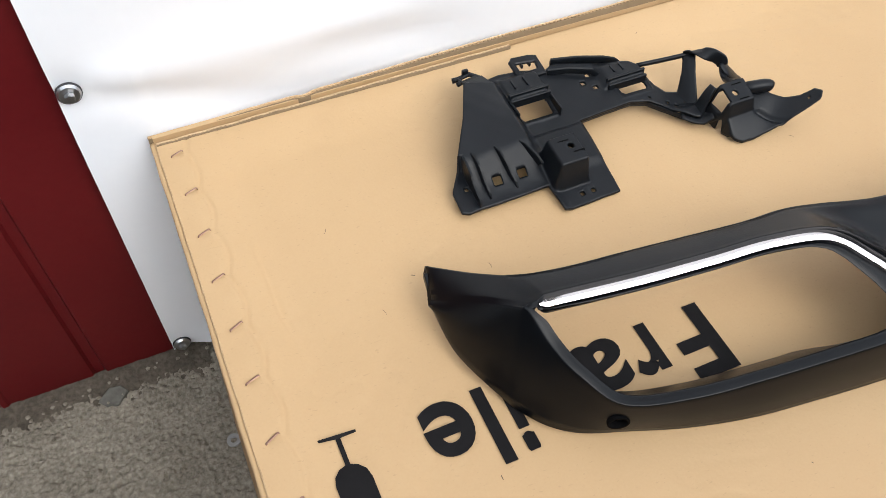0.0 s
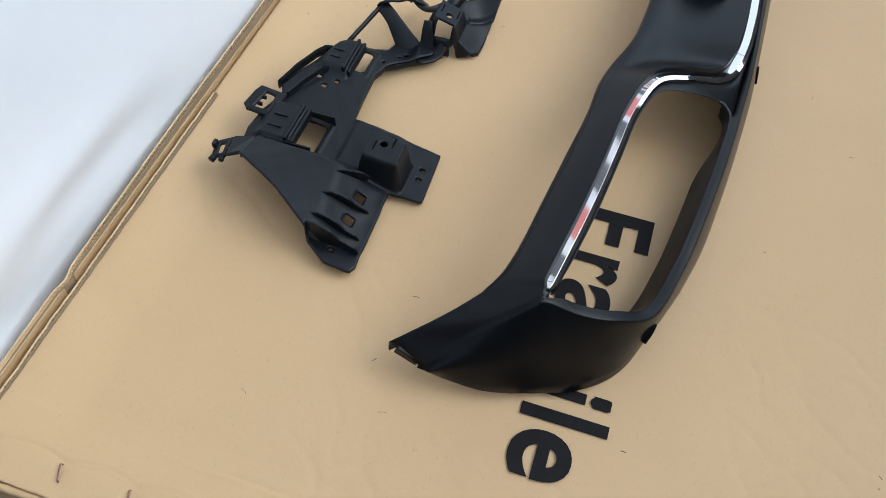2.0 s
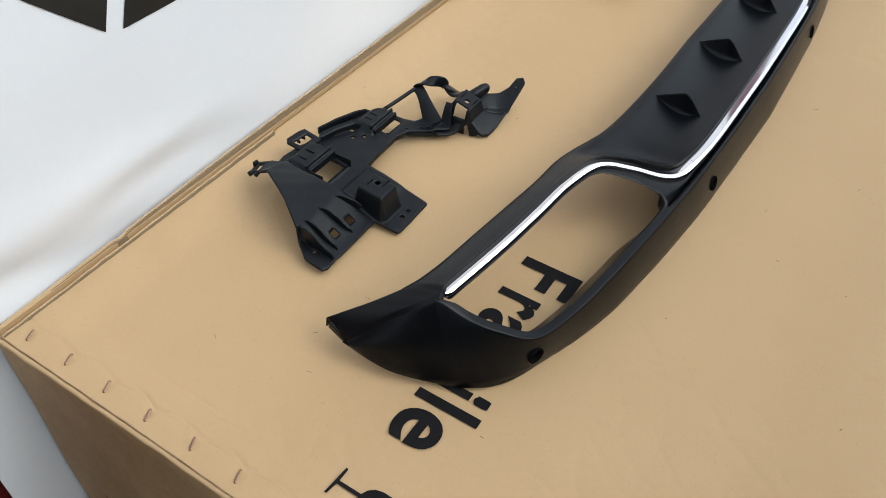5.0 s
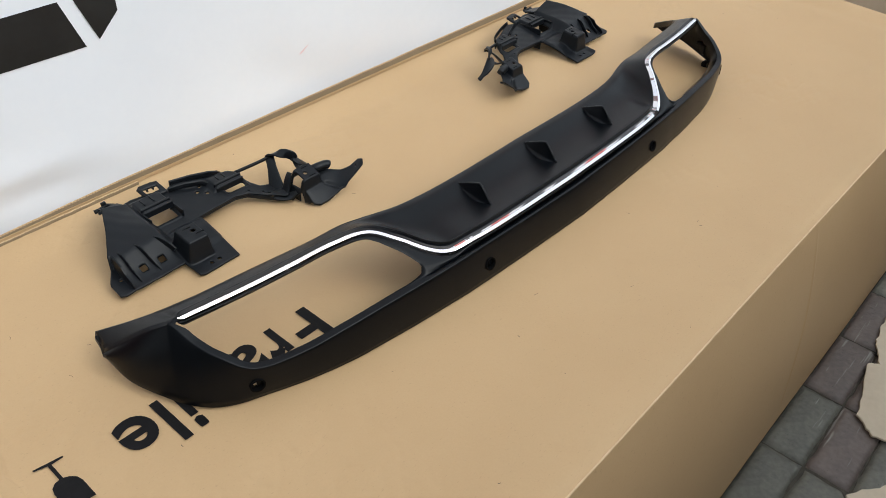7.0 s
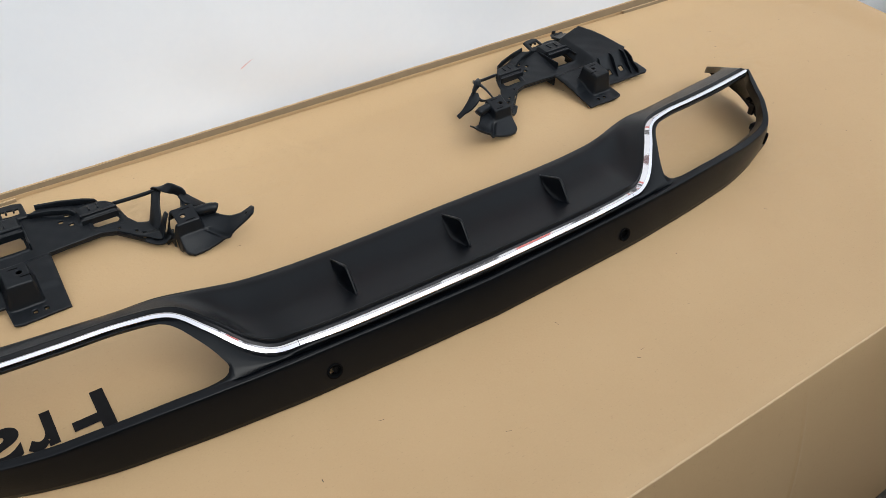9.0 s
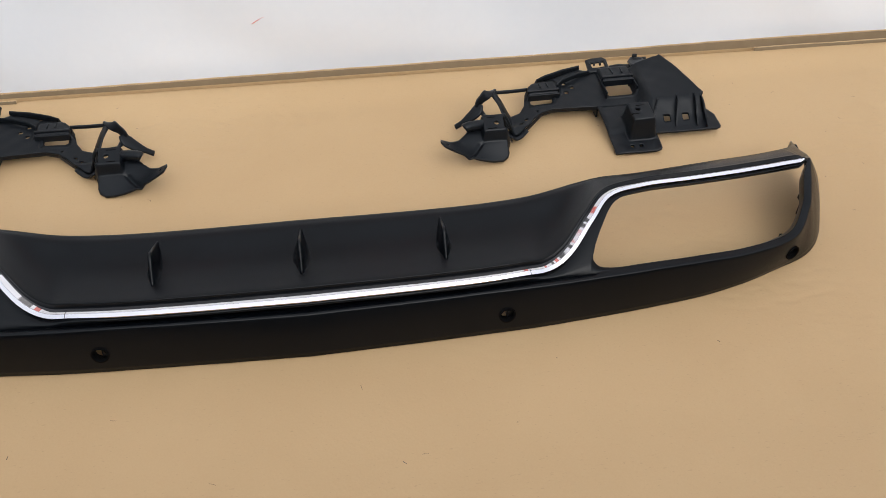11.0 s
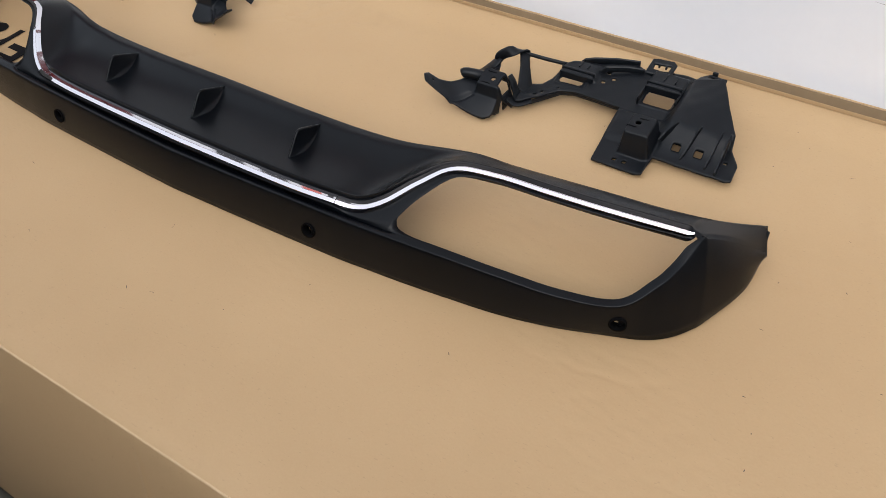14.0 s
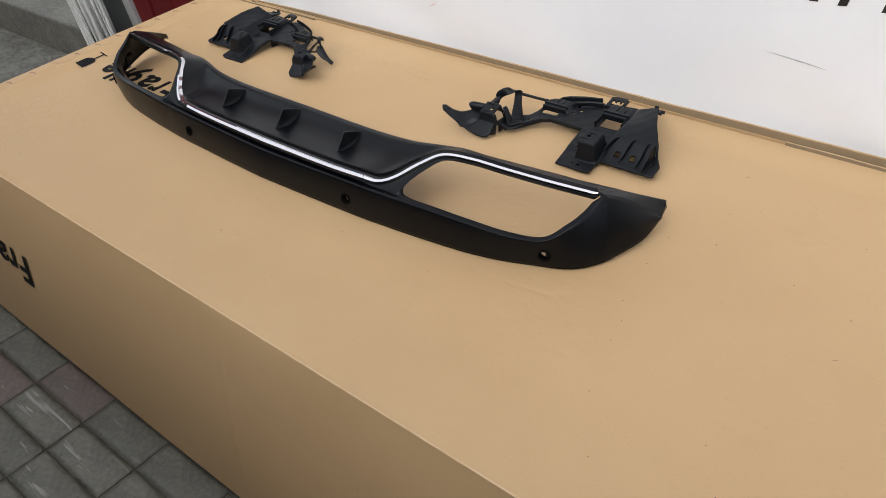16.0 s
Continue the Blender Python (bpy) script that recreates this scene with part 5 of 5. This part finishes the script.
    put("corner_peg", rod_bm([(.3560, -.0640, .0320), (.3500, -.0630, .0315)], 0.0034, 10), smooth=True)
    put("corner_peg", rod_bm([(.3570, -.0720, .0330), (.3520, -.0725, .0320)], 0.0028, 10), smooth=True)
    # Stay rod and the hoop over the gap: a broad leg, a curved crown and a thin leg down to the arm's box.
    put("stay", rod_bm(spline([(.5640, -.1225, .0310), (.5950, -.1310, .0360), (.6245, -.1400, .0425)], 4), 0.0026, 8, 1.2), smooth=True)
    put("hoop_leg", ribbon([(.5990, -.1840, .0070), (.6060, -.1720, .0190), (.6135, -.1580, .0330), (.6190, -.1480, .0395), (.6235, -.1390, .0430)], [.0150, .0115, .0082, .0075, .0080], 0.0032, (.35, -.93, .1)), smooth=True)
    put("hoop_crown", ribbon([(.6205, -.1370, .0420), (.6255, -.1430, .0475), (.6310, -.1520, .0510), (.6400, -.1610, .0510), (.6480, -.1670, .0465), (.6510, -.1700, .0400)], [.0058, .0066, .0072, .0078, .0078, .0062], 0.0030, (.8, -.5, .2)), smooth=True)
    put("hoop_leg", ribbon([(.6500, -.1690, .0410), (.6470, -.1770, .0360), (.6440, -.1860, .0350), (.6410, -.1960, .0400), (.6390, -.2050, .0460)], [.0040, .0034, .0034, .0050, .0075], 0.0034, (1, .2, 0)), smooth=True)
    put("arm_boss", rod_bm([(.6470, -.2110, .0370), (.6620, -.2155, .0395), (.6735, -.2190, .0408), (.6785, -.2205, .0400), (.6800, -.2210, .0390)], 0.0074, 14, 1.0), smooth=True, parent=arm)
    # A prong behind the boss, from the hoop's thin leg down to the lid, and the strap that ties the arm to the plate.
    put("rear_prong", ribbon([(.6480, -.1690, .0430), (.6540, -.1755, .0360), (.6660, -.1770, .0250), (.6760, -.1750, .0165), (.6850, -.1730, .0090)], [.0060, .0095, .0075, .0042, .0040], 0.0042, (.3, .9, .3)), smooth=True)
    put("arm_strap", ribbon([(.5840, -.1960, .0110), (.5960, -.2040, .0085), (.6060, -.2100, .0095), (.6140, -.2150, .0170)], [.0100, .0125, .0130, .0100], 0.0036, (.5, .86, 0)), smooth=True)
    put("arm_strap", ribbon([(.5990, -.2020, .0060), (.6060, -.2010, .0200), (.6120, -.1995, .0340), (.6170, -.1985, .0420)], [.0100, .0075, .0060, .0045], 0.0034, (.1, -.95, .1)), smooth=True)
    # Short legs that carry the arm and the plate on the lid.
    put("leg", box_bm(.6120, .6150, -.2260, -.2080, .0006, .0200, 0.0008))
    put("leg", box_bm(.4600, .4630, -.1700, -.1500, .0006, .0190, 0.0008))
    put("leg", box_bm(.3780, .3810, -.1500, -.1100, .0006, .0300, 0.0008))
    return th


def ribbon(points, widths, thick, across):
    """A flat band along a smooth line, with its own half width at each place."""
    line = spline(points, 5)
    half_w = np.interp(np.linspace(0, 1, len(line)), np.linspace(0, 1, len(widths)), widths)
    bm = bmesh.new()
    rings = []
    for i, p in enumerate(line):
        d = Vector(line[min(i + 1, len(line) - 1)] - line[max(i - 1, 0)]).normalized()
        side = Vector(across)
        side = (side - d * side.dot(d)).normalized()
        up = side.cross(d)
        w, h = half_w[i], thick / 2
        rings.append([bm.verts.new(Vector(p) + side * a + up * b) for a, b in ((-w, -h * .5), (-w, h * .5), (-w + h, h), (w - h, h), (w, h * .5), (w, -h * .5), (w - h, -h), (-w + h, -h))])
    for a, b in zip(rings, rings[1:]):
        for k in range(8):
            bm.faces.new((a[k], a[(k + 1) % 8], b[(k + 1) % 8], b[k]))
    bm.faces.new(rings[0][::-1])
    bm.faces.new(rings[-1])
    bmesh.ops.recalc_face_normals(bm, faces=bm.faces[:])
    return bm


bracket(False, "black moulded plastic bracket lying nearer the stapled box end")
bracket(True, "mirrored black moulded plastic bracket lying by the plain box end")

# ---------------------------------------------------------------- paving and litter
PX, PY, GAP = 0.1965, 0.0835, 0.0042
pav_bm = bmesh.new()
vs = [pav_bm.verts.new(p) for p in ((-2.13, -1.86, GROUND - 0.0062), (3.35, -1.86, GROUND - 0.0062), (3.35, -0.43, GROUND - 0.0062), (-2.13, -0.43, GROUND - 0.0062))]
pav_bm.faces.new(vs)
pavement = tagged(part("pavement", pav_bm, JOINT), "grey and reddish rectangular paving bricks with dirt joints", "pavement", kind="structure")


def paver_mesh(mat, seed):
    nx, ny = 14, 8
    bm = bmesh.new()
    grid = []
    for j in range(ny + 1):
        row = []
        for i in range(nx + 1):
            u, v = i / nx * 2 - 1, j / ny * 2 - 1
            x, y = u * (PX - GAP) / 2, v * (PY - GAP) / 2
            rim = min(PX / 2 * (1 - abs(u)), PY / 2 * (1 - abs(v)))
            chip_off = 0.0024 * wobble(x, y, seed * 3.7, 0.016)
            z = -0.0040 * (1 - ease(0.0, 0.0055, rim)) + 0.0016 * wobble(x, y, seed * 2.3, 0.04) + 0.0005 * wobble(x, y, seed * 5.1, 0.012)
            if rim < 1e-6:
                x, y, z = x + (chip_off if abs(u) > .99 else 0), y + (chip_off if abs(v) > .99 else 0), z - 0.001
            row.append(bm.verts.new((x, y, z)))
        grid.append(row)
    for j in range(ny):
        for i in range(nx):
            bm.faces.new((grid[j][i], grid[j][i + 1], grid[j + 1][i + 1], grid[j + 1][i]))
    line = grid[0] + [r[-1] for r in grid[1:]] + grid[-1][-2::-1] + [r[0] for r in grid[-2:0:-1]]
    foot = [bm.verts.new((v.co.x, v.co.y, -0.03)) for v in line]
    for k in range(len(line)):
        q = (k + 1) % len(line)
        bm.faces.new((foot[k], foot[q], line[q], line[k]))
    bm.faces.new(foot[::-1])
    for f in bm.faces:
        f.smooth = True
    me = bpy.data.meshes.new("paver")
    bm.to_mesh(me)
    bm.free()
    me.materials.append(mat)
    return me


kinds = [paver_mesh(PAVER_GREY, k) for k in range(4)] + [paver_mesh(PAVER_RED, 9), paver_mesh(PAVER_RED, 10)]
random.seed(21)
for i in range(-15, 14):
    for j in range(-1, 11):
        x, y = 0.7900 + PX * i, -0.9750 - PY * j
        if y < -1.79:
            continue
        me = kinds[random.choice((0, 1, 2, 3, 0, 1, 2, 3, 0, 1, 4, 5))]
        if (i, j) in ((-1, 0), (3, 0), (2, 1), (3, 1), (-2, 1)):
            me = kinds[4]
        elif j in (0, 1) and -3 < i < 4:
            me = kinds[(i + j) % 4]
        at = pose(x, y, GROUND + random.uniform(-0.0015, 0.0012), random.uniform(-0.5, 0.5), random.uniform(-0.4, 0.4), random.uniform(-0.5, 0.5))
        if -0.6 < x < 2.6:
            ob = new("paver", me)
            ob.parent = pavement
            ob.matrix_basis = at


# Torn pale cardboard pieces lying on the paving.
def torn_card(points, z, label, seed):
    rnd = random.Random(seed)
    edge = []
    n = len(points)
    for k in range(n):
        a, b = np.array(points[k]), np.array(points[(k + 1) % n])
        for s in np.arange(0, 1, 0.12):
            p = a + (b - a) * s
            edge.append((p[0] + rnd.uniform(-.0022, .0022), p[1] + rnd.uniform(-.0022, .0022), z + 0.003 * wobble(p[0], p[1], seed, 0.08)))
    bm = plate_bm(edge, (), 0.005)
    return tagged(part("cardboard_piece", bm, PALE_CARD), label, "cardboard", "torn cardboard")


torn_card([(1.231, -1.085), (1.262, -1.045), (1.421, -1.012), (1.429, -1.030), (1.500, -1.000), (1.591, -0.990), (1.69, -1.05), (1.65, -1.30), (1.276, -1.28)],
          GROUND + 0.010, "torn pale brown cardboard piece lying on the paving", 3)
torn_card([(1.067, -1.095), (1.143, -1.150), (1.204, -1.30), (1.00, -1.33), (1.00, -1.16)], GROUND + 0.009, "small torn light brown cardboard scrap on the paving", 4)

# Things beyond the carton's far end.
bin_t = thing("open_carton", (2.55, -0.55, GROUND), "open whitish cardboard carton standing beyond the long box", "carton")
for name, dims in (("side", (2.25, 2.256, -0.80, -0.34, GROUND, 0.030)), ("side", (2.86, 2.866, -0.80, -0.34, GROUND, 0.030)),
                   ("side", (2.25, 2.866, -0.346, -0.34, GROUND, 0.030)), ("side", (2.25, 2.866, -0.80, -0.794, GROUND, 0.030)), ("base", (2.26, 2.86, -0.79, -0.35, GROUND, GROUND + 0.005))):
    add(name, box_bm(*dims), PALE_CARD, bin_t)
tub = tagged(part("storage_tub", frustum_bm((2.95, 3.45, -0.25, 0.015), (2.92, 3.50, -0.28, 0.018), GROUND, -0.05, 0.02), DARK), "dark grey plastic tub standing by the banner", "tub")
crate = tagged(part("crate", frustum_bm((3.55, 3.85, -0.30, 0.015), (3.53, 3.87, -0.32, 0.018), GROUND, -0.02, 0.015), RED_METAL), "red plastic crate standing by the banner", "crate")

# A crumpled plastic sheet over the open carton.
def film_place(s, t):
    x, y = 2.30 + 0.50 * s, -0.84 + 0.44 * t
    return x, y, 0.040 + 0.020 * abs(wobble(x, y, 2, 0.07)) + 0.05 * s * t


cover = tagged(new("plastic_sheet", sheet("plastic_sheet", 40, 36, film_place, WHITE_PLASTIC)), "crumpled whitish plastic sheet lying over the open carton", "plastic sheet")
cover.modifiers.new("shell", "SOLIDIFY").thickness = 0.001

# Specks and hairs on the lid.
random.seed(4)
litter = bmesh.new()
for _ in range(60):
    x, y = random.uniform(0.12, 2.1), random.uniform(-0.85, -0.05)
    if -0.6 < y < -0.3 and 0.2 < x < 1.62:
        continue
    a, n = random.uniform(0, 6.28), random.uniform(0.0008, 0.0024)
    litter.faces.new([litter.verts.new((x + n * s * math.cos(a) - 0.0004 * c * math.sin(a), y + n * s * math.sin(a) + 0.0004 * c * math.cos(a), 0.0012)) for s, c in ((-1, -1), (1, -1), (1, 1), (-1, 1))])
for x, y, a, bend_by in ((0.284, -0.307, 0.8, 1.0), (0.164, -0.310, -0.6, -0.8), (0.691, -0.641, -0.5, 0.3), (0.810, -0.736, 2.5, 0.3), (0.143, -0.199, 0.4, 0.8), (0.689, -0.277, 1.2, 1.4), (1.018, -0.728, 0.9, -0.9), (0.962, -0.638, 1.6, 0.2),
                         (1.923, -0.466, 0.2, 0.4), (1.788, -0.159, 2.0, 0.6), (1.657, -0.130, 1.1, -0.5)):
    line = []
    for k in range(9):
        a += bend_by * 0.16
        x, y = x + 0.0009 * math.cos(a), y + 0.0009 * math.sin(a)
        line.append((x, y, sag(x, y) + 0.0012))
    join_into(litter, rod_bm(line, 0.00020, 4))
dust = tagged(part("specks", litter, FIBRE), "small dark specks and fibres scattered on the cardboard", "dust", kind="stuff")
